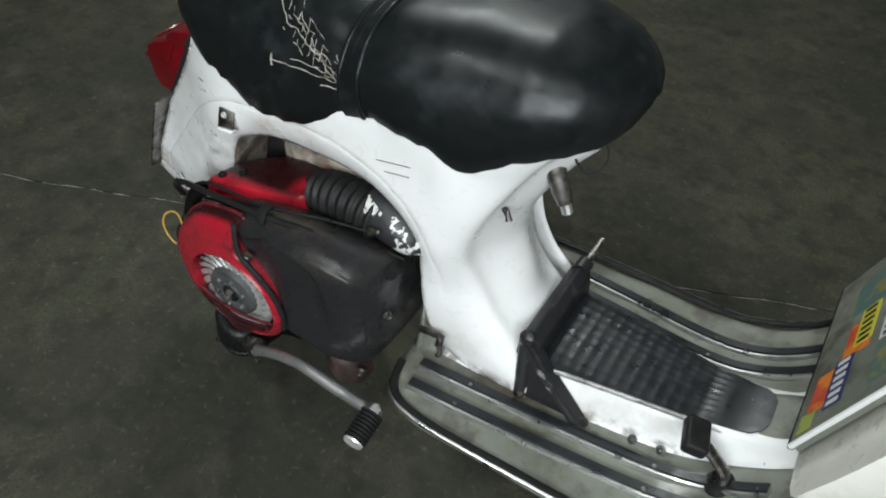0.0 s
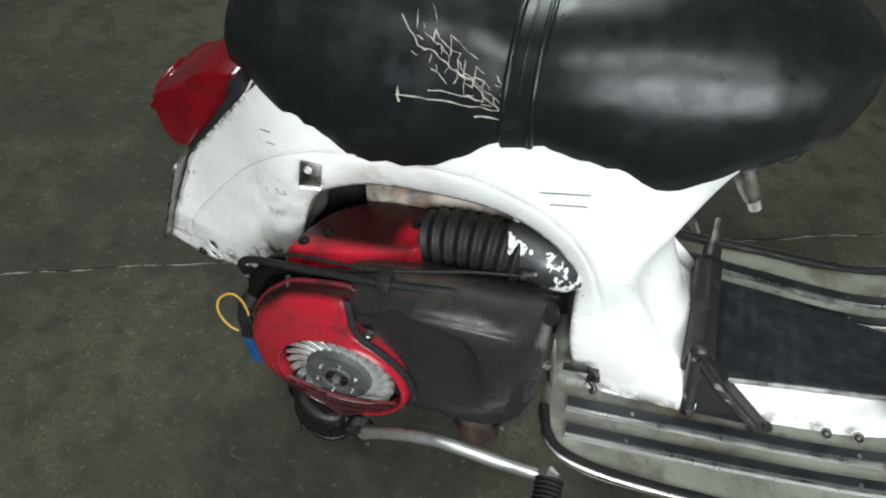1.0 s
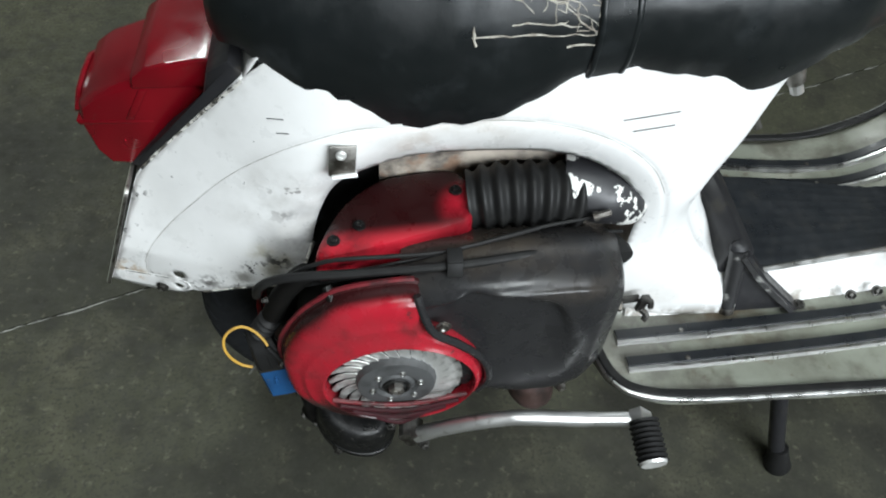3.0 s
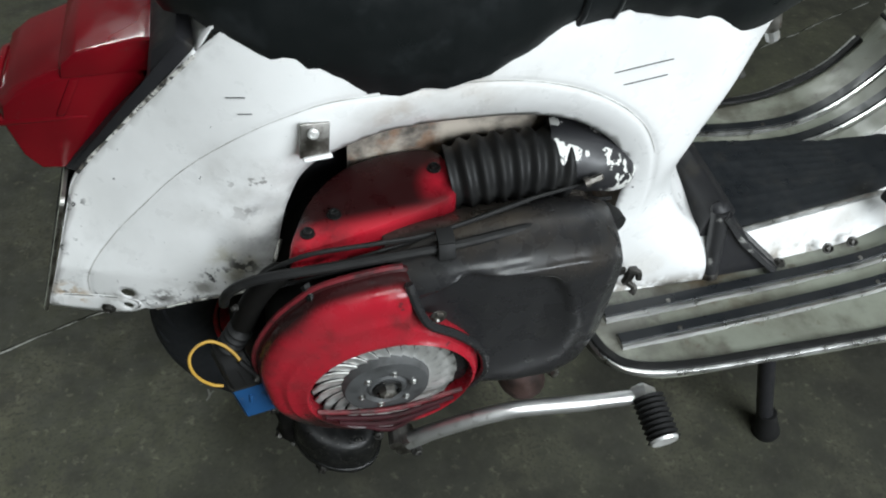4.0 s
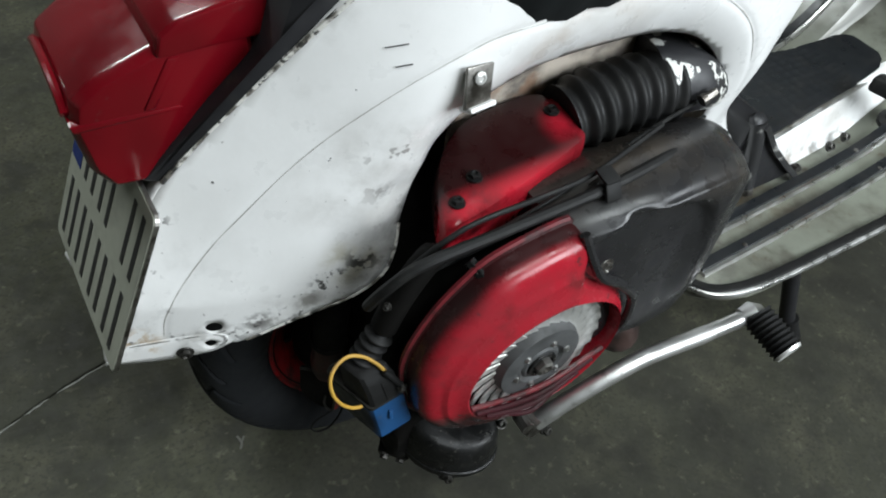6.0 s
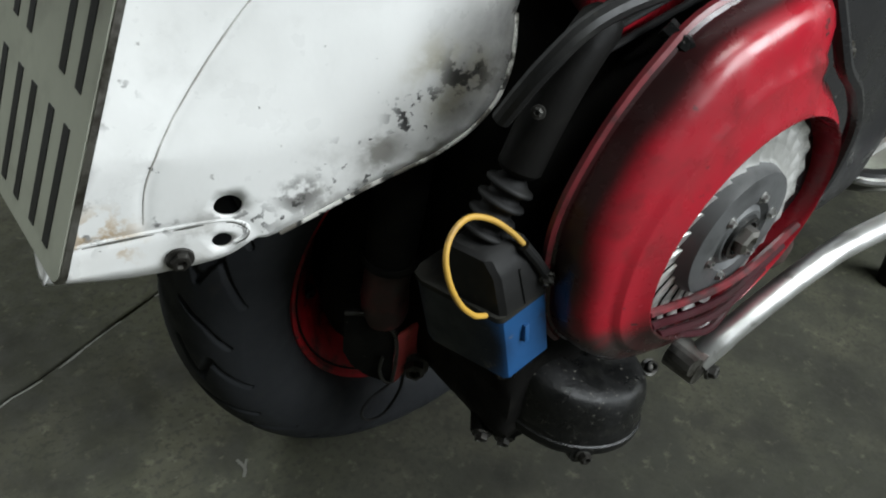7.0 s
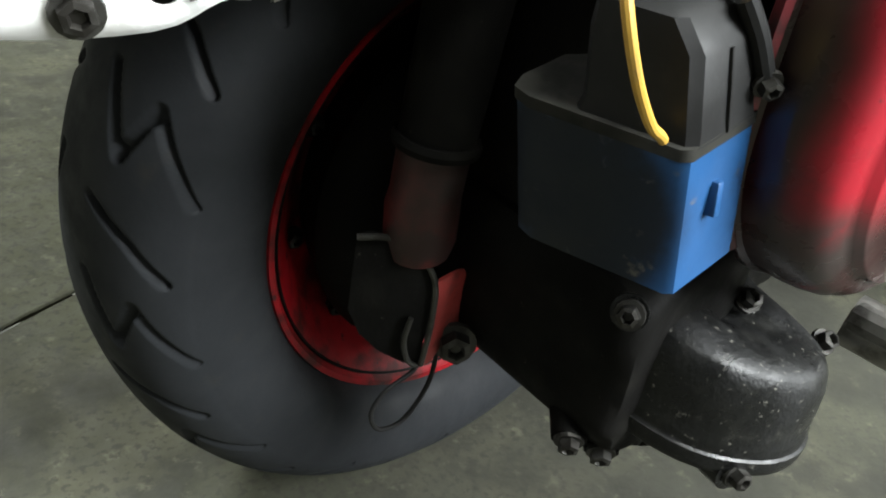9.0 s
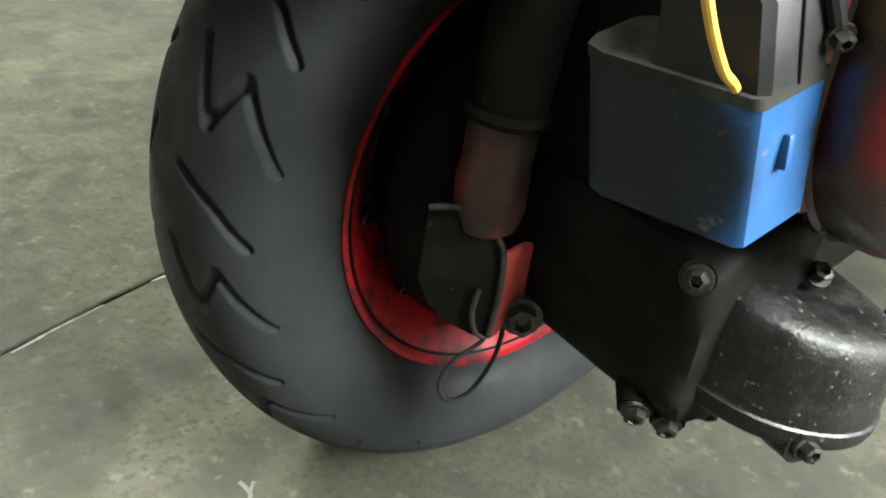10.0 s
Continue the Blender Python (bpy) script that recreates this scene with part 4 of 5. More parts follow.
mat_ob = part("tunnel_mat", mat_slab(), MATRUB, scooter, "black ribbed rubber mat with worn patches", sharp=20)
part("mat_strip", bm_tube(spline([(0.555, -0.0905, 0.3525), (0.70, -0.0695, 0.3555), (0.835, -0.0515, 0.3585)], 6), 0.0042, 8), RAILALU, mat_ob, "bright metal trim strip")

# cross bar behind the mat with its bracket
bar = part("cross_bar", join(bm_prism([(0.490, 0.352), (0.535, 0.352), (0.530, 0.398), (0.512, 0.408), (0.494, 0.396)], -0.094, 0.094, bevel=0.004)), BLACK, scooter, "black painted cross bar over the tunnel")
part("bar_tube", bm_tube([(0.506, -0.092, 0.402), (0.512, -0.104, 0.350), (0.518, -0.116, 0.296)], [0.0125, 0.0115, 0.0100], 12), WORNBLACK, bar)
part("tube_tip", bm_tube([(0.5172, -0.1145, 0.303), (0.5185, -0.1175, 0.2935)], 0.0105, 12), STEEL, bar)
part("bar_knob", bm_lathe([(-0.004, 0.0), (-0.004, 0.012), (0.003, 0.012), (0.006, 0.008), (0.007, 0.0)], (0.506, -0.092, 0.402), (-0.1, -0.6, 0.6), 16), BLACK, bar)
web = part("bar_gusset", bm_loft([[Vector((0.506, y0, 0.398)), Vector((0.545, y0 - 0.004, 0.352)), Vector((0.612, y0 - 0.012, 0.293)), Vector((0.520, y0 - 0.016, 0.293))] for y0 in (-0.094, -0.101)]), BLACK, bar, "black bracket with its paint worn to metal")
part("gusset_flange", bm_loft([[Vector((x, y, z)), Vector((x + 0.004, y, z + 0.006)), Vector((x + 0.004, y - 0.021, z + 0.006)), Vector((x, y - 0.021, z))] for x, y, z in ((0.506, -0.088, 0.398), (0.545, -0.093, 0.352), (0.580, -0.098, 0.320), (0.612, -0.104, 0.293))]), WORNBLACK, web)
part("gusset_edge", bm_loft([[Vector((x + 0.003, y, z + 0.001)), Vector((x + 0.015, y + 0.004, z + 0.004)), Vector((x + 0.015, y - 0.014, z + 0.002)), Vector((x + 0.003, y - 0.018, z - 0.001))] for x, y, z in ((0.506, -0.088, 0.396), (0.545, -0.093, 0.350), (0.580, -0.098, 0.318), (0.610, -0.104, 0.292))]), BLACK, web)
bolt("bar_bolt", (0.628, -0.112, 0.297), (0, 0, 1), bar, 0.006, 0.005, DARKNUT)
part("bar_pin", bm_tube([(0.513, 0.100, 0.398), (0.516, 0.165, 0.410)], [0.007, 0.005], 10), STEEL, bar, "steel pin")
part("bar_knuckle", bm_tube([(0.512, 0.085, 0.398), (0.513, 0.108, 0.400)], 0.014, 12), BLACK, bar)
for bx, by in ((0.705, -0.098), (0.748, -0.092)):
    bolt("tunnel_bolt", (bx, by - 0.006, 0.306), (0, -0.75, 0.6), scooter, 0.0055, 0.008, DARKNUT)
brake = part("brake_pedal", bm_tube(spline([(0.842, -0.113, 0.322), (0.836, -0.113, 0.352), (0.812, -0.110, 0.374), (0.790, -0.108, 0.384)], 5), [0.013] * 6 + [0.011] * 10, 10, squash=0.7), STEEL, scooter, "foot brake pedal on the footboard")
part("pedal_pad", bm_box((0.036, 0.056, 0.024), (0.784, -0.106, 0.388), (0, 12, 14), 0.006, 3), RUBBER, brake, "black rubber pedal pad")
part("pedal_gaiter", bm_lathe([(0, 0.026), (0.006, 0.024), (0.010, 0.016), (0.020, 0.013)], (0.843, -0.113, 0.318), (-0.3, 0, 1), 16), RUBBER, brake)

# glove box on the shield with its sticker-covered lid
glove = part("glove_box", bm_loft([
    [Vector((0.905 + 0.30 * (z - 0.48) + o * 0.11, y * (1 + 0.04 * o), z)) for y, z in [(p.x, p.y) for p in spline([(-0.175, 0.475, 0), (0.0, 0.470, 0), (0.195, 0.480, 0), (0.215, 0.53, 0), (0.215, 0.68, 0), (0.19, 0.74, 0), (0, 0.75, 0), (-0.18, 0.74, 0), (-0.205, 0.68, 0), (-0.203, 0.53, 0)], 4, True)]] for o in (0.0, 0.35, 1.0)]), CREAM, scooter, "cream glove box on the leg shield")
lid_a = Vector((0.893, 0, 0.487))
lid_up = Vector((0.285, 0, 0.958))
lid_out = Vector((-0.958, 0, 0.285))


def on_lid(y, w, out):
    return lid_a + lid_up * w + Vector((0, y, 0)) + lid_out * out


def lid_slab(y0, y1, w0, w1, o0, o1, skew=0.0):
    return bm_loft([[on_lid(y0 + skew * w0, w0, o), on_lid(y1 + skew * w0, w0, o), on_lid(y1 + skew * w1, w1, o), on_lid(y0 + skew * w1, w1, o)] for o in (o0, o1)])


lid = part("glove_lid", lid_slab(-0.128, 0.190, 0.0, 0.245, -0.006, 0.008), FOOT, glove, "grey-green lid covered in stickers", smooth=False)
part("lid_edge", bm_tube([on_lid(-0.129, w, 0.006) for w in (0.0, 0.12, 0.245)], 0.004, 8), WHITE, lid)
part("lid_gasket", bm_tube([on_lid(y, -0.003, 0.004) for y in (-0.128, 0.0, 0.19)], 0.0045, 8), RUBBER, lid)
ORANGE = material("sticker_orange", (0.75, 0.22, 0.03), 0.4, layers=[((0.55, 0.05, 0.03), 25, 0.45, 0.6, 3, 0.9, None)])
GREENISH = material("sticker_green", (0.35, 0.40, 0.08), 0.4, layers=[((0.15, 0.2, 0.1), 25, 0.45, 0.6, 3, 0.8, None)])
NAVY = material("sticker_navy", (0.03, 0.035, 0.12), 0.4)
PALE = material("sticker_white", (0.65, 0.65, 0.66), 0.4)
LEMON = material("sticker_yellow", (0.62, 0.56, 0.04), 0.4)
TEAL = material("sticker_teal", (0.10, 0.17, 0.15), 0.4, layers=[((0.25, 0.22, 0.08), 30, 0.5, 0.6, 3, 0.9, None)])
for y0, y1, w0, w1, m, o, label in (
        (-0.118, -0.085, 0.008, 0.036, GREENISH, 0.0084, "small green sticker"), (-0.088, -0.020, 0.018, 0.085, ORANGE, 0.0084, "orange flame sticker"),
        (-0.098, -0.012, 0.052, 0.086, NAVY, 0.0090, "navy sticker with pale bars"), (-0.014, 0.055, 0.060, 0.110, ORANGE, 0.0084, "orange sticker"),
        (0.000, 0.075, 0.078, 0.112, LEMON, 0.0090, "yellow sticker with dark bars"), (0.078, 0.150, 0.05, 0.12, TEAL, 0.0084, "dark teal sticker"),
        (-0.100, -0.030, 0.13, 0.19, TEAL, 0.0084, "dark teal sticker"), (-0.02, 0.06, 0.13, 0.19, PALE, 0.0084, "pale round sticker")):
    st = part("sticker", lid_slab(y0, y1, w0, w1, o - 0.0008, o), m, lid, label, smooth=False)
    bars = PALE if m is NAVY else INK if m in (LEMON, PALE) else None
    if bars:
        k = 6
        for i in range(k):
            a = y0 + (y1 - y0) * (i + 0.25) / k
            part("sticker_bar", lid_slab(a, a + (y1 - y0) * 0.5 / k, w0 + 0.006, w1 - 0.006, o, o + 0.0004), bars, st, smooth=False)

# ---- engine ----
# blower cover: a scroll round the fan
FAN = Vector((0.050, 0.0, 0.368))
SCROLL = [(-0.084, 0.375), (-0.083, 0.412), (-0.064, 0.454), (-0.038, 0.484), (-0.008, 0.504), (0.062, 0.516), (0.068, 0.492), (0.080, 0.470), (0.108, 0.448), (0.138, 0.414), (0.150, 0.362), (0.140, 0.324), (0.113, 0.286), (0.064, 0.267), (0.012, 0.267), (-0.039, 0.286), (-0.073, 0.325)]
scroll = [(p.x, p.y) for p in spline([(x, z, 0) for x, z in SCROLL], 5, True)]


def fan_ring(r, i, k):
    a = math.atan2(scroll[i][1] - FAN.z, scroll[i][0] - FAN.x)
    return FAN.x + r * math.cos(a) * 1.06, FAN.z + r * math.sin(a) * 0.96


k = len(scroll)
rings = []
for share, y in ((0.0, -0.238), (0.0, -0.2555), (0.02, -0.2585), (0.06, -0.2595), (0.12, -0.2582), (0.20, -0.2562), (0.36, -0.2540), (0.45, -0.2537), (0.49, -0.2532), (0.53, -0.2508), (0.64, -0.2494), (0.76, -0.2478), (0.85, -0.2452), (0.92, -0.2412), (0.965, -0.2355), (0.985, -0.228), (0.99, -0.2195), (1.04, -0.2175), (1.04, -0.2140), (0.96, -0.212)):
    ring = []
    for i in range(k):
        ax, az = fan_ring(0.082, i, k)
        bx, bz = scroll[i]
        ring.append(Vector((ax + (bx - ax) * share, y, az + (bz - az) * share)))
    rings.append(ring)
cover = part("blower_cover", bm_loft(rings, caps=False), RED, scooter, "sooty red painted blower cover, darker towards its flange and foot", sharp=40)
lip = [Vector((x * 1.0, -0.216, z)) + (Vector((x, 0, z)) - Vector((FAN.x, 0, FAN.z))).normalized() * 0.003 for x, z in scroll]
part("cover_flange", bm_tube(lip[-8:] + lip[:26], 0.0030, 6), FLANGERED, cover)
back = []
for i in range(25):
    x = -0.088 + 0.176 * i / 24
    back.append((FAN.x + x, FAN.z - 0.0800 * math.sqrt(max(0.0, 1 - (x / 0.0885) ** 2))))
# dark plate added behind the slats for the shaded lower part of the fan
part("grille_back", bm_prism(back + [(FAN.x + 0.07, 0.336), (FAN.x, 0.330), (FAN.x - 0.07, 0.330)], -0.2375, -0.2355), OILY, cover, smooth=False)
for i in range(4):
    z = 0.338 - 0.0150 * i
    half_w = 0.086 * math.sqrt(max(0.02, 1 - ((z - FAN.z) / 0.080) ** 2))
    part("cover_slat", bm_tube(spline([(FAN.x - half_w, -0.256, z - 0.001), (FAN.x, -0.262, z - 0.007), (FAN.x + half_w, -0.256, z + 0.003)], 6), 0.0030, 8, squash=0.8), SLAT if i else FLANGERED, cover, "dark red grille bar")
# fan
fan_y = -0.2525
fan_at = Vector((FAN.x - 0.005, fan_y, FAN.z - 0.002))
fan = part("fan_wheel", bm_lathe([(0.004, 0.0), (0.004, 0.019), (0.0015, 0.022), (0.0045, 0.026), (0.0045, 0.039), (0.003, 0.0450), (-0.004, 0.0475), (-0.014, 0.048), (-0.014, 0.0)], fan_at, (0, -1, 0), 48), FANHUB, scooter, "grey metal flywheel fan")
petal = []
for r, a0, a1, y0 in ((0.041, -0.130, 0.130, 0.0025), (0.050, -0.050, 0.205, 0.0012), (0.060, 0.030, 0.272, 0.0004), (0.070, 0.130, 0.345, 0.0000), (0.0785, 0.250, 0.415, 0.0006)):
    y0 -= 0.006
    petal.append([Vector((r * math.cos(a0), -y0 + 0.0002, r * math.sin(a0))), Vector((r * math.cos(a1), -y0 + 0.0030, r * math.sin(a1))),
                  Vector((r * math.cos(a1), -y0 + 0.0050, r * math.sin(a1))), Vector((r * math.cos(a0), -y0 + 0.0022, r * math.sin(a0)))])
first_vane = part("fan_vane", bm_loft(petal), FANALU, fan, smooth=False)
first_vane.location = fan_at
for i in range(1, 24):
    v = new("fan_vane", first_vane.data)
    v.parent, v.location, v.rotation_euler = fan, fan_at, (0, 2 * math.pi * i / 24, 0)
part("fan_ring", bm_lathe([(-0.016, 0.040), (-0.017, 0.066), (-0.018, 0.084), (-0.021, 0.084), (-0.020, 0.040)], fan_at, (0, -1, 0), 48), OILY, fan)
part("fan_nut", bm_lathe([(0.004, 0.010), (0.0115, 0.0095), (0.0130, 0.006), (0.009, 0.005), (0.009, 0.0)], fan_at, (0, -1, 0), 6), STEEL, fan, smooth=False)
part("fan_nut_ring", bm_lathe([(0.004, 0.0165), (0.0065, 0.0155), (0.0065, 0.012), (0.004, 0.011)], fan_at, (0, -1, 0), 24), CASE, fan)
for i in range(6):
    a = 2 * math.pi * i / 6 + 0.3
    bolt("fan_screw", fan_at + Vector((0.029 * math.cos(a), -0.0043, 0.029 * math.sin(a))), (0, -1, 0), fan, 0.0028, 0.003, ALU)

# cylinder cowl: a deep moulding beside the cover
def cowl_ring(x, lo, hi, out):
    keys = [(out + 0.145, hi - 0.055), (out + 0.10, hi - 0.022), (out + 0.065, hi - 0.002), (out + 0.034, hi - 0.004), (out + 0.010, hi - 0.0145), (out + 0.001, hi - 0.032), (out, (lo + hi) / 2), (out + 0.002, lo + 0.05), (out + 0.012, lo + 0.018), (out + 0.04, lo), (out + 0.13, lo)]
    return [Vector((x, p.x, p.y)) for p in spline([(a, b, 0) for a, b in keys], 12)]


def ridge_z(x):
    return float(np.interp(x, [0.072, 0.09, 0.10, 0.11, 0.12, 0.13, 0.17, 0.20, 0.212, 0.222, 0.232, 0.240], [0.498, 0.505, 0.511, 0.518, 0.524, 0.5255, 0.524, 0.517, 0.511, 0.500, 0.478, 0.446]))


COWL_KEYS = ((0.050, 0.34, 0.518, -0.232), (0.075, 0.33, 0.526, -0.240), (0.105, 0.32, 0.533, -0.246), (0.15, 0.305, 0.541, -0.251), (0.20, 0.294, 0.544, -0.250), (0.245, 0.292, 0.541, -0.246), (0.275, 0.298, 0.530, -0.238), (0.296, 0.312, 0.512, -0.224), (0.306, 0.340, 0.490, -0.205), (0.309, 0.36, 0.47, -0.185))
rings = []
for p in spline([(key[0], key[1], key[2]) for key in COWL_KEYS], 9):
    out = float(np.interp(p.x, [key[0] for key in COWL_KEYS], [key[3] for key in COWL_KEYS]))
    ring = cowl_ring(p.x, p.y, p.z, out)
    ridge = ridge_z(p.x)
    for q in ring:
        if q.y < out + 0.03:
            q.y += 0.0125 * smooth01((ridge - q.z) / 0.011) * smooth01((p.x - 0.060) / 0.04) * smooth01((0.256 - p.x) / 0.050) * smooth01((q.z - p.y - 0.01) / 0.14)
    rings.append(ring)
cowl = part("cylinder_cowl", bm_loft(rings), COWL, scooter, "scuffed black plastic cylinder cowl", sharp=50)
edge2 = spline([(0.064, -0.238, 0.518), (0.073, -0.249, 0.492), (0.085, -0.255, 0.471), (0.113, -0.256, 0.450), (0.142, -0.255, 0.416), (0.153, -0.252, 0.370), (0.144, -0.246, 0.332)], 6)
part("cowl_edge", bm_tube(edge2, 0.0048, 8), COWL, cowl)
bolt("cowl_screw", (0.094, -0.2475, 0.474), (0, -1, 0), cowl, 0.006, 0.004)
clip = part("cowl_clip", join(bm_box((0.017, 0.004, 0.018), (0.104, -0.2185, 0.537), (-30, 0, 0), 0.0015), bm_box((0.017, 0.018, 0.0035), (0.104, -0.208, 0.546), (10, 0, 0), 0.001)), RUBBER, scooter, "black cable clip")
bush = part("cowl_bush", bm_tube([(0.292, -0.140, 0.490), (0.304, -0.165, 0.494), (0.308, -0.175, 0.495)], [0.012, 0.013, 0.010], 14), RUBBER, scooter)
bolt("cowl_side_bolt", (0.312, -0.19, 0.42), (1, -0.3, 0), cowl, 0.006, 0.006)

def rough_cast(bm, cuts=4, amp=0.003, scale=38.0):
    """A casting's uneven skin: finer faces, pushed about by noise."""
    bmesh.ops.triangulate(bm, faces=[f for f in bm.faces if len(f.verts) > 4])
    bmesh.ops.subdivide_edges(bm, edges=[e for e in bm.edges if e.calc_length() > 0.012], cuts=cuts, use_grid_fill=True)
    bm.normal_update()
    for v in bm.verts:
        p = v.co * scale
        v.co += v.normal * amp * (noise.noise(p) + 0.5 * noise.noise(p * 2.7))
    return bm


def bm_dome(outline, y0, y1, round_off=0.02):
    """A casting: an outline in (x, z) pushed from y0 to y1, its outer end rounded off."""
    cx, cz = sum(p[0] for p in outline) / len(outline), sum(p[1] for p in outline) / len(outline)
    loop = [(p.x, p.y) for p in spline([(x, z, 0) for x, z in outline], 3, True)]
    rings = []
    for share, y in ((1.0, y0), (1.0, y1 + round_off), (0.985, y1 + round_off * 0.55), (0.94, y1 + round_off * 0.22), (0.85, y1 + round_off * 0.05), (0.6, y1), (0.1, y1 - 0.001)):
        rings.append([Vector((cx + (x - cx) * share, y, cz + (z - cz) * share)) + 0.0025 * noise.noise_vector(Vector((x * 60, y * 60, z * 60))) for x, z in loop])
    return bm_loft(rings)


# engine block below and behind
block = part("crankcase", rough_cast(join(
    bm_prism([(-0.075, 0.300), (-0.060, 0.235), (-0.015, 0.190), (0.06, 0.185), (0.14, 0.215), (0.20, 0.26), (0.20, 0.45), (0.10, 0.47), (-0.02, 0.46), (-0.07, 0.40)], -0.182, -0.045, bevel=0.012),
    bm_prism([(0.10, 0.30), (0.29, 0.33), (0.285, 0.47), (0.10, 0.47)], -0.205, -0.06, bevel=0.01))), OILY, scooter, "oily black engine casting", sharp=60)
for i in range(9):
    x = 0.16 + 0.013 * i
    part("cylinder_fin", bm_prism([(x, 0.285), (x + 0.003, 0.285), (x + 0.003, 0.33), (x, 0.33)], -0.20, -0.08), CASE, block, smooth=False)
bulb = part("exhaust_elbow", bm_tube(spline([(0.205, -0.175, 0.300), (0.222, -0.196, 0.262), (0.238, -0.196, 0.236), (0.246, -0.165, 0.222)], 5), [0.020 + 0.008 * math.sin(math.pi * i / 15) for i in range(16)], 16), RUSTY, scooter, "rusty brown exhaust elbow")
bolt("elbow_bolt", (0.268, -0.205, 0.262), (0.3, -1, 0), bulb, 0.006, 0.008)
# gear box cover with flange and bolts, low behind the cover
foot = [(p.x, p.y) for p in spline([(-0.046, -0.160, 0), (-0.053, -0.198, 0), (-0.040, -0.236, 0), (-0.010, -0.258, 0), (0.022, -0.262, 0), (0.046, -0.248, 0), (0.058, -0.210, 0), (0.058, -0.160, 0)], 5, True)]
gm = Vector((-0.01, -0.205, 0))
cover_shift = Vector((-0.008, 0.006, 0.007))


def gear_ring(scale, z):
    return [Vector((gm.x + (x - gm.x) * scale, gm.y + (y - gm.y) * scale, z - 0.12 * (x + 0.01) + 0.10 * (y + 0.2))) + cover_shift for x, y in foot]


gear = part("selector_cover", bm_loft([gear_ring(a, z) for a, z in ((0.97, 0.181), (1.02, 0.183), (1.035, 0.187), (1.035, 0.1915), (1.01, 0.1925), (1.005, 0.1942), (1.010, 0.1965), (1.003, 0.1990), (0.995, 0.2025), (0.99, 0.212), (0.975, 0.222), (0.945, 0.2295), (0.90, 0.2345), (0.84, 0.2370), (0.70, 0.2390), (0.4, 0.2415), (0.05, 0.2425))]), CASE, scooter, "oily black gear selector cover", sharp=40)
part("cover_base", bm_dome([(-0.066, 0.236), (-0.066, 0.200), (-0.044, 0.180), (0.0, 0.173), (0.040, 0.180), (0.055, 0.200), (0.0, 0.226), (-0.05, 0.240)], -0.10, -0.190, 0.022), OILY, gear, sharp=40)
part("cover_eye", bm_tube(spline([(-0.036, -0.184, 0.238), (-0.052, -0.189, 0.248), (-0.066, -0.193, 0.255), (-0.074, -0.196, 0.258)], 4), [0.012] * 5 + [0.0095] * 5 + [0.0080] * 3, 14), CASE, gear)
part("cover_ear", join(bm_tube([(-0.022, -0.226, 0.184), (-0.027, -0.246, 0.186)], 0.0105, 14), bm_tube([(-0.002, -0.232, 0.183), (-0.026, -0.244, 0.185)], 0.0085, 12)), CASE, gear)
for at, axis in (((-0.0755, -0.197, 0.2585), (-0.8, -0.4, 0.3)), ((0.006, -0.208, 0.2445), (-0.35, -0.5, 0.8)), ((-0.028, -0.247, 0.186), (-0.35, -0.9, 0.15)), ((0.042, -0.236, 0.226), (-0.2, -0.6, 0.8))):
    bolt("case_bolt", at, axis, gear, 0.0046, 0.007, DARKNUT)
skirt_line = [(-0.060, 0.265), (-0.064, 0.215), (-0.064, 0.192), (-0.052, 0.175), (-0.036, 0.170), (-0.028, 0.166), (-0.016, 0.168), (0.0, 0.180), (0.02, 0.28)]
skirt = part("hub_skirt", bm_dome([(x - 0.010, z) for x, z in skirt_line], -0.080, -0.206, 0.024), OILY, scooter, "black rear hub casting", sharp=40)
for at in ((-0.074, -0.189, 0.180), (-0.058, -0.198, 0.172), (-0.028, -0.200, 0.171)):
    part("skirt_boss", bm_tube([Vector(at) + Vector((0.016, 0.014, 0.008)), at], [0.0125, 0.0085], 12), OILY, skirt)
    bolt("skirt_bolt", at, (-0.6, -0.6, -0.3), skirt, 0.005, 0.006, DARKNUT)

# air filter box
lid_line = [(p.x, p.y) for p in spline([(-0.041, -0.186, 0), (-0.034, -0.158, 0), (-0.012, -0.118, 0), (0.030, -0.086, 0), (0.085, -0.078, 0), (0.122, -0.084, 0), (0.136, -0.118, 0), (0.130, -0.148, 0), (0.105, -0.160, 0), (0.03, -0.178, 0), (-0.02, -0.188, 0)], 5, True)]


def filter_z(x, y):
    return 0.521 + 0.10 * (x + 0.04) + 0.06 * (y + 0.19)


mid = Vector((0.05, -0.13, 0))
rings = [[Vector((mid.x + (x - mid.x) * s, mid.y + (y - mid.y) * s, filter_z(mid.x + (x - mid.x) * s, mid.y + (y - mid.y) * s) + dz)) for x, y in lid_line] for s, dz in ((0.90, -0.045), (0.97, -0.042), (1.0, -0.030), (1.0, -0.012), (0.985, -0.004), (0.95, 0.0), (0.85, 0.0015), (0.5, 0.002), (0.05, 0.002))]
filt = part("air_filter_box", bm_loft(rings), REDBOX, scooter, "red painted air filter box, blackened on top", sharp=45)
for fx, fy in ((0.006, -0.150), (-0.022, -0.168), (0.114, -0.112)):
    bolt("filter_screw", (fx, fy, filter_z(fx, fy) + 0.002), (0, 0, 1), filt, 0.0052, 0.005, CASE)
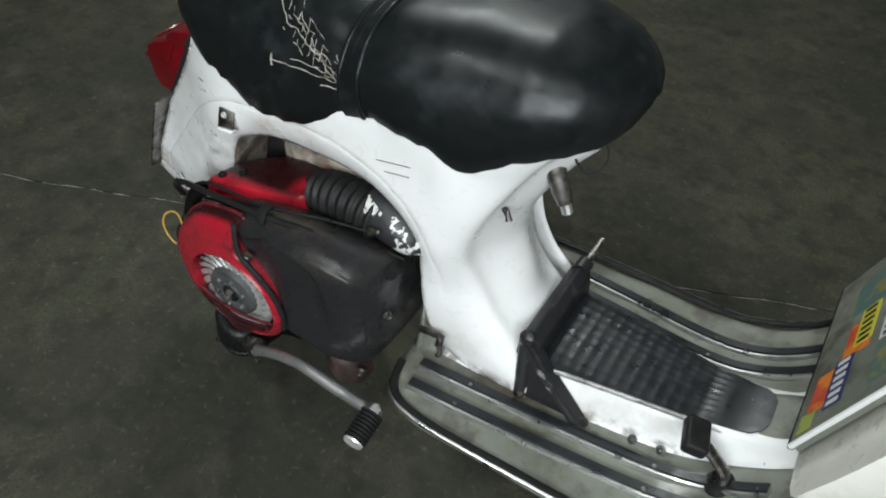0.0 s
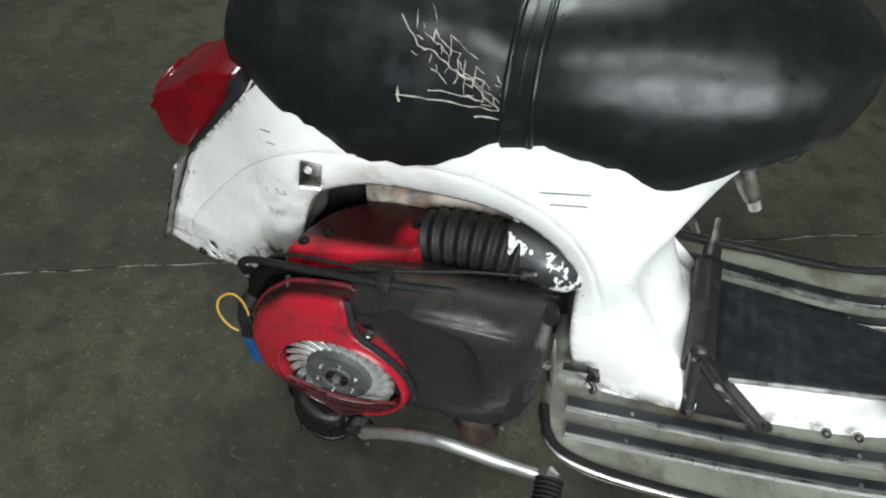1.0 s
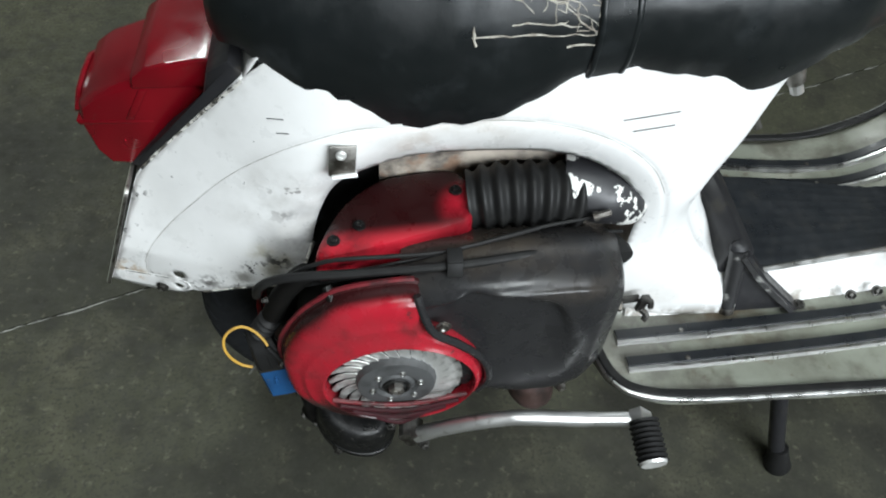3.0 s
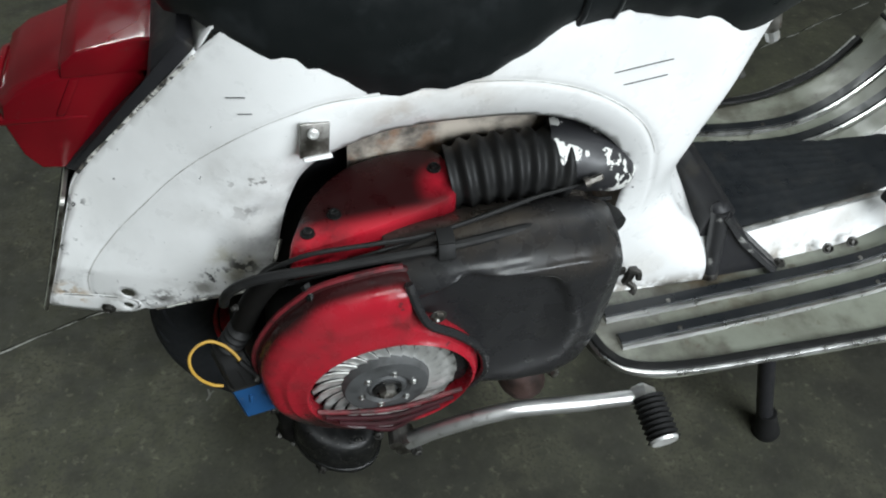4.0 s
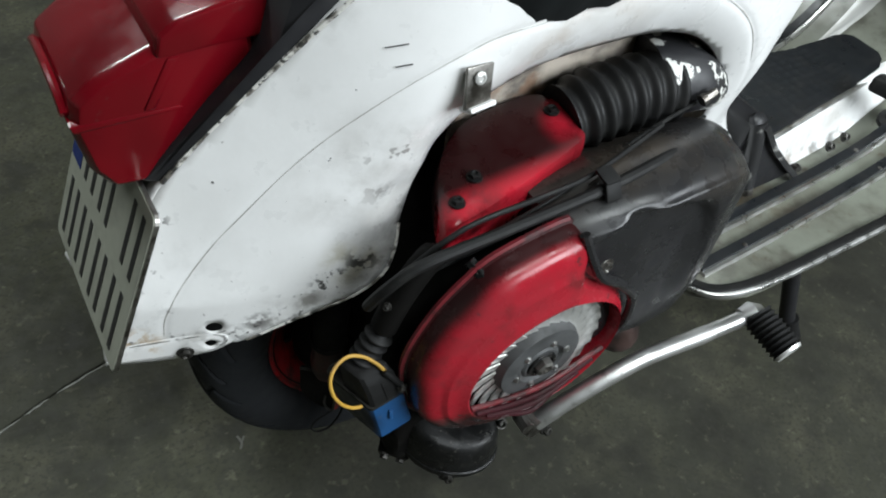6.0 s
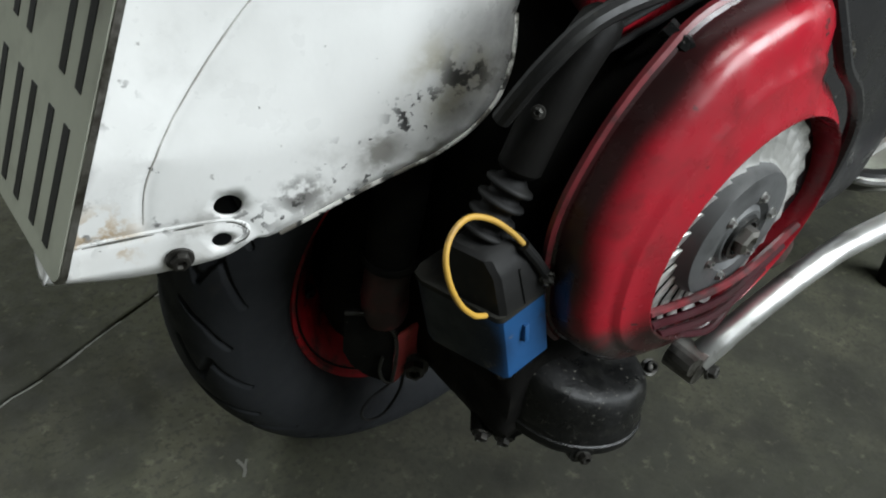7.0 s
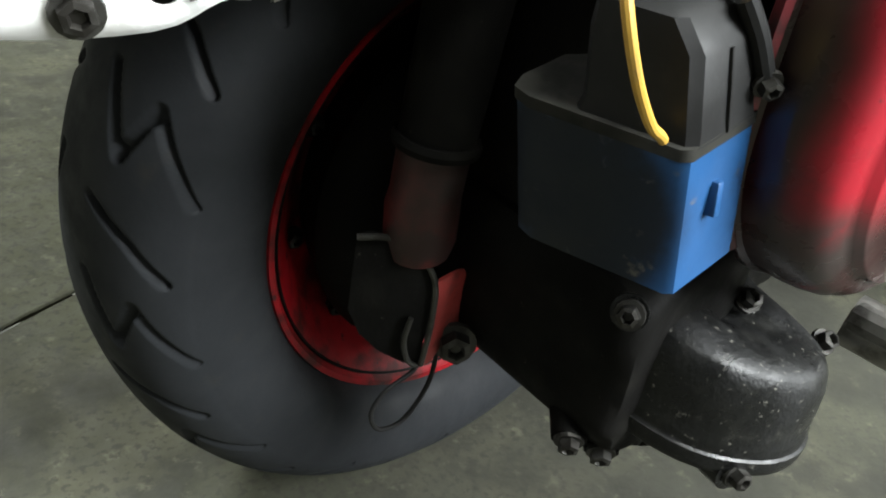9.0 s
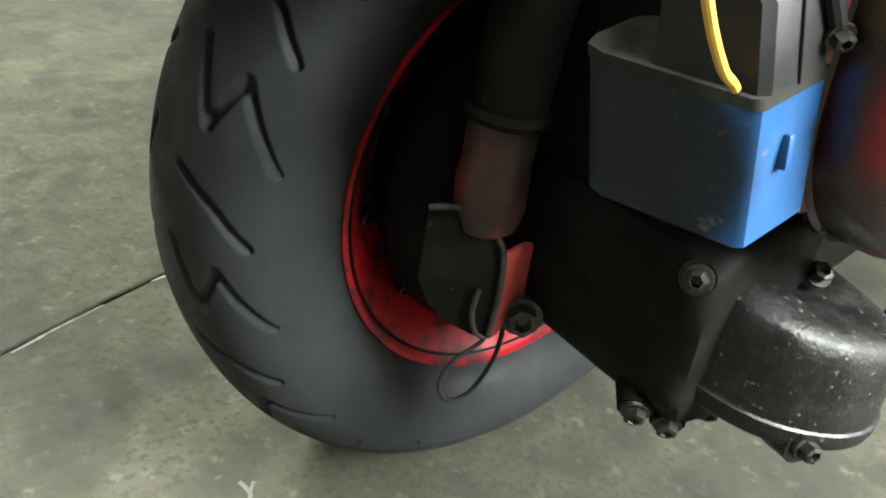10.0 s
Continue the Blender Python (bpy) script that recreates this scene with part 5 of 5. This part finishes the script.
# ribbed intake hose
line, radii = [], []
for i in range(97):
    t = i / 96
    line.append(Vector((0.131 + 0.127 * t, -0.112 - 0.006 * t, 0.528 + 0.010 * t + 0.006 * math.sin(math.pi * t))))
    radii.append(0.0365 + 0.0028 * math.cos(2 * math.pi * t * 7.5) - 0.004 * max(0.0, 1 - 6 * t))
part("intake_hose", bm_tube(line, radii, 28, squash=1.0), RUBBER, scooter, "black ribbed rubber intake hose", sharp=60)
part("intake_horn", bm_tube(spline([(0.238, -0.100, 0.545), (0.265, -0.106, 0.545), (0.300, -0.118, 0.535), (0.325, -0.128, 0.522), (0.333, -0.132, 0.517)], 5), [0.045, 0.0455, 0.046, 0.0455, 0.045, 0.0445, 0.044, 0.043, 0.042, 0.040, 0.037, 0.034, 0.031, 0.028, 0.024, 0.020, 0.016, 0.012, 0.008, 0.005, 0.002], 24, squash=0.85), CHIPPED, scooter, "chipped black and white intake horn", sharp=60)
# cables
for pts, r in (([(-0.110, -0.185, 0.455), (-0.102, -0.200, 0.490), (-0.075, -0.206, 0.512), (0.0, -0.209, 0.522), (0.104, -0.211, 0.534), (0.18, -0.204, 0.539), (0.25, -0.182, 0.524), (0.303, -0.153, 0.492)], 0.0052),
               ([(-0.080, -0.19, 0.49), (-0.03, -0.195, 0.525), (0.04, -0.198, 0.535), (0.10, -0.196, 0.540), (0.2, -0.172, 0.546)], 0.0025),
               ([(-0.07, -0.188, 0.484), (0.0, -0.200, 0.514), (0.07, -0.194, 0.526), (0.13, -0.178, 0.528), (0.2, -0.165, 0.538), (0.28, -0.15, 0.540)], 0.0021),
               ([(-0.06, -0.192, 0.480), (0.02, -0.203, 0.510), (0.09, -0.200, 0.520), (0.14, -0.188, 0.518), (0.22, -0.175, 0.535), (0.31, -0.14, 0.50)], 0.0023)):
    part("cable", bm_tube(spline(pts, 6), r, 10), RUBBER, scooter, "black sheathed cable")
bolt("cable_end", (0.262, -0.160, 0.548), (0.7, 0, 0.3), scooter, 0.0042, 0.018, STEEL)

# ignition box with its rubber hood, lead and yellow cable
cdi_d = Vector((0.34, -0.94, 0)).normalized()
cdi_e = Vector((0.995, 0.02, 0.25)).normalized()
cdi_o = Vector((-0.1265, -0.172, 0.300))


def cdi(a, b, c):
    return cdi_o + cdi_d * a + cdi_e * b + Vector((-0.22, 0.10, 1)) * c


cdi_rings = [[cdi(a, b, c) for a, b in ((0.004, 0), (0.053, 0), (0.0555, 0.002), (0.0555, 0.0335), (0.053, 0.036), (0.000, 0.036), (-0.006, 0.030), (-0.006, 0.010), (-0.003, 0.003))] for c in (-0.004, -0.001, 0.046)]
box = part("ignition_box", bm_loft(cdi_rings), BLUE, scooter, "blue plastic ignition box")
part("box_key", bm_box((0.006, 0.004, 0.012), cdi(0.0555, 0.016, 0.026), (0, -12, -85), 0.001), BLUE, box)
part("box_ledge", bm_loft([[cdi(a, b2, c) for a, b2 in ((0.004, -0.0006), (0.0535, -0.0006), (0.0561, 0.002), (0.0561, 0.034), (0.0535, 0.0366), (0.000, 0.0366), (-0.0066, 0.030), (-0.0066, 0.010), (-0.0035, 0.0025))] for c in (0.0445, 0.0475, 0.0485)]), DUSTY, box, "dusty rubber ledge", sharp=50)
hood = []
for c, a0, a1, b0, b1 in ((0.0475, 0.019, 0.0562, 0.0015, 0.0350), (0.052, 0.021, 0.0555, 0.0025, 0.0345), (0.074, 0.022, 0.0535, 0.003, 0.034), (0.0825, 0.023, 0.047, 0.0045, 0.033), (0.0845, 0.025, 0.042, 0.007, 0.030)):
    k = 0.0028
    hood.append([cdi(a, b2, c) for a, b2 in ((a0, b0), (a1 - k, b0), (a1, b0 + k), (a1, b1 - k), (a1 - k, b1), (a0, b1), (a0 - k, b1 - k), (a0 - k, b0 + k))])
part("box_hood", bm_loft(hood), RUBBER, box, "black rubber hood on the ignition box", sharp=28)
part("hood_seam", bm_tube([cdi(0.0562, 0.018, 0.048), cdi(0.0550, 0.018, 0.062), cdi(0.0538, 0.018, 0.073)], 0.0008, 6), RUBBER, box)
lower, upper = Vector((-0.115, -0.189, 0.384)), Vector((-0.092, -0.190, 0.428))
ribs = [(0.0, 0.004)]
for i in range(4):
    h = 0.002 + 0.0095 * i
    ribs += [(h, 0.0092), (h + 0.0012, 0.0105), (h + 0.0022, 0.0134), (h + 0.0035, 0.0141), (h + 0.0048, 0.0134), (h + 0.0058, 0.0105), (h + 0.007, 0.0092)]
part("ribbed_boot", bm_lathe(ribs + [(0.043, 0.004)], lower, upper - lower, 36), RUBBER, box, "ribbed rubber lead boot", sharp=80)
part("yellow_cable", bm_tube(spline([(-0.125, -0.2140, 0.3510), (-0.129, -0.2148, 0.3535), (-0.136, -0.2150, 0.3580), (-0.146, -0.2140, 0.3700), (-0.1525, -0.2105, 0.3850), (-0.1520, -0.2040, 0.3985), (-0.1435, -0.1980, 0.4065), (-0.131, -0.1955, 0.4090), (-0.118, -0.1990, 0.4045), (-0.108, -0.2055, 0.3965), (-0.1025, -0.2115, 0.3895)], 6), 0.0017, 10), YELLOW, box, "yellow cable bowed in a loop")
part("cable_sleeve", bm_tube(spline([(-0.1038, -0.212, 0.3905), (-0.096, -0.216, 0.380), (-0.088, -0.2187, 0.368)], 5), 0.0032, 10), RUBBER, box)
bolt("sleeve_nut", (-0.0875, -0.2195, 0.3665), (-0.4, -0.8, -0.3), box, 0.0034, 0.005, DARKNUT)
coil_line = spline([(-0.096, -0.190, 0.422), (-0.088, -0.190, 0.444), (-0.076, -0.190, 0.470), (-0.060, -0.188, 0.490), (-0.045, -0.183, 0.494)], 5)
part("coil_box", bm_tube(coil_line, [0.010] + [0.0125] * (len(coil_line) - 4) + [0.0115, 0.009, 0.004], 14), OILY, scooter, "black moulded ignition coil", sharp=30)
bolt("coil_screw", (-0.098, -0.197, 0.462), (-0.7, -0.5, 0.4), scooter, 0.0026, 0.005, DARKNUT)
part("cover_stud", bm_tube([(-0.030, -0.208, 0.498), (-0.024, -0.222, 0.490)], 0.0055, 6), CASE, cover)

# kick starter
kick = part("kick_lever", bm_tube(spline([(0.074, -0.254, 0.232), (0.098, -0.258, 0.252), (0.142, -0.264, 0.279), (0.178, -0.268, 0.294), (0.208, -0.271, 0.300), (0.278, -0.277, 0.301), (0.345, -0.282, 0.304)], 6), [0.0105] * 6 + [0.0098] * 25 + [0.0092] * 6, 14), CHROME, scooter, "chrome kick starter lever")
part("kick_boss", join(bm_tube([(0.070, -0.236, 0.230), (0.072, -0.262, 0.230)], 0.014, 16), bm_tube([(0.060, -0.24, 0.238), (0.058, -0.262, 0.240)], 0.008, 10)), STEEL, kick)
bolt("kick_bolt", (0.084, -0.262, 0.222), (0.2, -1, 0.3), kick, 0.0052, 0.007, DARKNUT)
part("kick_tip", bm_tube([(0.336, -0.279, 0.303), (0.350, -0.282, 0.307), (0.362, -0.283, 0.310)], [0.010, 0.014, 0.006], 14), CHROME, kick)
radii = [0.0178 + 0.0018 * math.cos(2 * math.pi * i / 4) for i in range(33)]
peg = part("kick_rubber", bm_tube([(0.351 + 0.002 * i / 32, -0.288 - 0.050 * i / 32, 0.308 - 0.008 * i / 32) for i in range(33)], radii, 20), RUBBER, kick, "ribbed black rubber peg", sharp=60)
part("peg_cap", bm_tube([(0.353, -0.337, 0.3002), (0.3532, -0.3415, 0.2995)], [0.0175, 0.0155], 18), PEGCAP, kick)

# centre stand leg
stand = part("stand_leg", bm_tube([(0.595, -0.165, 0.272), (0.625, -0.187, 0.17), (0.655, -0.211, 0.062), (0.672, -0.224, 0.012)], 0.0125, 14), BLACK, scooter, "black tubular stand leg")
part("stand_foot", bm_tube([(0.662, -0.216, 0.050), (0.668, -0.221, 0.026), (0.674, -0.225, 0.006), (0.675, -0.226, 0.0)], [0.015, 0.018, 0.022, 0.020], 16), RUBBER, stand, "black rubber foot of the stand")

# ---- rear wheel ----
AXLE = Vector((-0.004, 0.0, 0.216))
wheel = tagged(new("rear_wheel"), "")
wheel.parent, wheel.location = scooter, AXLE
GROOVES = [[(0.004, 0.014), (0.039, 0.030), (0.012, 0.0425), (0.026, 0.0505), (0.050, 0.066)],
           [(0.0620, 0.018), (0.075, 0.0405), (0.0935, 0.058)]]
PERIOD = 2 * math.pi * 0.217 / 14
half = [(0.028, 0.1402), (0.0372, 0.1434), (0.048, 0.1525), (0.055, 0.168), (0.0565, 0.184), (0.052, 0.199), (0.041, 0.2115), (0.022, 0.2200)]
tyre_profile = [(p.x, p.y) for p in spline([(y, r, 0) for y, r in half] + [(0.0, 0.2225, 0)] + [(-y, r, 0) for y, r in half[::-1]], 13)]
across = [0.0]
for (y0, r0), (y1, r1) in zip(tyre_profile, tyre_profile[1:]):
    across.append(across[-1] + math.hypot(y1 - y0, r1 - r0))
across = [w - across[-1] / 2 for w in across]


def tread(u, w):
    """The depth of the tread's zigzag grooves; u along the tyre, w across it from its crown."""
    u = (u + (PERIOD / 2 if w < 0 else 0.0)) % PERIOD
    best = 1.0
    for line in GROOVES:
        for shift in (-PERIOD, 0.0, PERIOD):
            best = min(best, near_line(u, abs(w), [(p + shift, q) for p, q in line]))
    fade = 1 - 0.5 * smooth01((abs(w) - 0.055) / 0.02)
    return 0.0058 * fade * (1 - smooth01((best - 0.0014) / 0.0016)) + 0.0010 * smooth01((abs(w) - 0.067) / 0.003)


per = 86
TURNS = per * 14
unit = [[tread(PERIOD * i / per, w) if abs(w) < 0.08 else 0.0010 for w in across] for i in range(per)]
verts, faces = [], []
for i in range(TURNS):
    a = 2 * math.pi * i / TURNS
    for (y, r), d in zip(tyre_profile, unit[i % per]):
        zz = (r - d) * math.sin(a)
        low = max(0.0, -0.2155 - zz)
        verts.append(((r - d) * math.cos(a), y * (1 + 3 * low), zz + low))
m = len(tyre_profile)
for i in range(TURNS):
    for j in range(m - 1):
        p, q = i * m + j, ((i + 1) % TURNS) * m + j
        faces.append((p, p + 1, q + 1, q))
me = bpy.data.meshes.new("tyre")
me.from_pydata(verts, [], faces)
me.materials.append(TYRE)
me.polygons.foreach_set("use_smooth", [True] * len(me.polygons))
tyre = new("tyre", me)
tyre.parent, tyre["label"] = wheel, "black scooter tyre with zigzag tread"
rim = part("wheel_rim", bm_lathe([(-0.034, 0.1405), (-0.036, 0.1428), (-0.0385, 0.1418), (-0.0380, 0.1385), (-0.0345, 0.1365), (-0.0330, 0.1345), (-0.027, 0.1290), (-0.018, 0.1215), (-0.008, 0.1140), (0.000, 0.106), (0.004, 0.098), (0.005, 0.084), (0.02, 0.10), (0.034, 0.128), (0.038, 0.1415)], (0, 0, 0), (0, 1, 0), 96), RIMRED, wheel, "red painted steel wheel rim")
part("rim_seam", bm_lathe([(-0.0342, 0.1362), (-0.0352, 0.1352), (-0.0340, 0.1340), (-0.0330, 0.1350)], (0, 0, 0), (0, 1, 0), 96), OILY, wheel)
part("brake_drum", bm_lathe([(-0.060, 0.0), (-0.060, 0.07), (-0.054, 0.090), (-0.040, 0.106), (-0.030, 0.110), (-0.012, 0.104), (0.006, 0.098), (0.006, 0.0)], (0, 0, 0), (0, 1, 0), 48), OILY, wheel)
for i in range(10):
    a = 2 * math.pi * i / 10 + 0.2
    bolt("rim_nut", (0.110 * math.cos(a), -0.005, 0.110 * math.sin(a)), (0, -1, 0), wheel, 0.0048, 0.006, CASE)
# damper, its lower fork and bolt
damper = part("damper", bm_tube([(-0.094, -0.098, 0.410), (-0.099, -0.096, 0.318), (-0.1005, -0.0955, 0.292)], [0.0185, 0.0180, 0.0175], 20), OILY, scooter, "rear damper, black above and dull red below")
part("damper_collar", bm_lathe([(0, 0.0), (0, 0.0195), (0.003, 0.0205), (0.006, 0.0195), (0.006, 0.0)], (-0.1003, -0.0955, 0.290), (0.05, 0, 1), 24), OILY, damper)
part("damper_cup", bm_tube([(-0.1005, -0.0955, 0.294), (-0.1015, -0.0955, 0.268), (-0.102, -0.0955, 0.262), (-0.1015, -0.0965, 0.246), (-0.1010, -0.0970, 0.236), (-0.1000, -0.0975, 0.230)], [0.0168, 0.0166, 0.0176, 0.0174, 0.0145, 0.006], 20), DULLRED, damper, "oily red lower end of the damper, shade painted on its top")


def bent_strip(stations, thick=0.004):
    """A plate bent in plan: (x, y, low, high) along it, with its thickness away from the rider's right."""
    inward = Vector((0.62, 0.78, 0)) * thick
    return bm_loft([[Vector((x, y, lo)), Vector((x, y, hi - 0.002)), Vector((x, y, hi)) + inward * 0.3, Vector((x, y, hi)) + inward, Vector((x, y, lo)) + inward] for x, y, lo, hi in stations])


# the bent plate's side away from the window: its shade given as black
part("fork_cheek", bent_strip([(-0.129, -0.085, 0.204, 0.244), (-0.124, -0.0895, 0.190, 0.247), (-0.116, -0.097, 0.181, 0.246), (-0.106, -0.106, 0.176, 0.237), (-0.100, -0.1105, 0.177, 0.228)]), OILY, damper, "black cheek of the fork, for its shaded side", sharp=50)
part("fork_plate", bent_strip([(-0.0985, -0.1118, 0.175, 0.226), (-0.093, -0.1115, 0.176, 0.227), (-0.084, -0.109, 0.182, 0.226), (-0.073, -0.106, 0.188, 0.221), (-0.060, -0.101, 0.196, 0.208)]), FORKRED, damper, "grimy red fork plate", sharp=50)
part("fork_edge", bm_tube(spline([(-0.129, -0.0855, 0.245), (-0.117, -0.0968, 0.247), (-0.106, -0.1072, 0.238), (-0.1005, -0.1118, 0.226), (-0.0992, -0.1128, 0.202), (-0.1002, -0.1120, 0.177)], 5), 0.0016, 8), DARKNUT, damper, "worn steel edge of the fork")
part("fork_strap", bm_tube(spline([(-0.108, -0.1075, 0.206), (-0.1095, -0.1070, 0.192), (-0.1065, -0.1085, 0.180), (-0.102, -0.1105, 0.176)], 5), 0.0014, 8), DARKNUT, damper)
bolt("fork_bolt", (-0.079, -0.112, 0.184), (-0.6, -0.8, 0.1), damper, 0.008, 0.010, DARKNUT)
part("hub_arm", bm_prism([(-0.06, 0.33), (-0.045, 0.17), (0.03, 0.16), (0.07, 0.30), (0.02, 0.36)], -0.10, -0.055, bevel=0.008), OILY, scooter)
part("breather_hose", bm_tube(spline([(-0.094, -0.108, 0.184), (-0.102, -0.110, 0.173), (-0.119, -0.110, 0.166), (-0.126, -0.110, 0.154), (-0.119, -0.110, 0.140), (-0.105, -0.110, 0.138), (-0.095, -0.110, 0.148), (-0.089, -0.110, 0.162), (-0.086, -0.108, 0.176)], 6), 0.0013, 8), RUBBER, scooter, "thin looped breather hose")
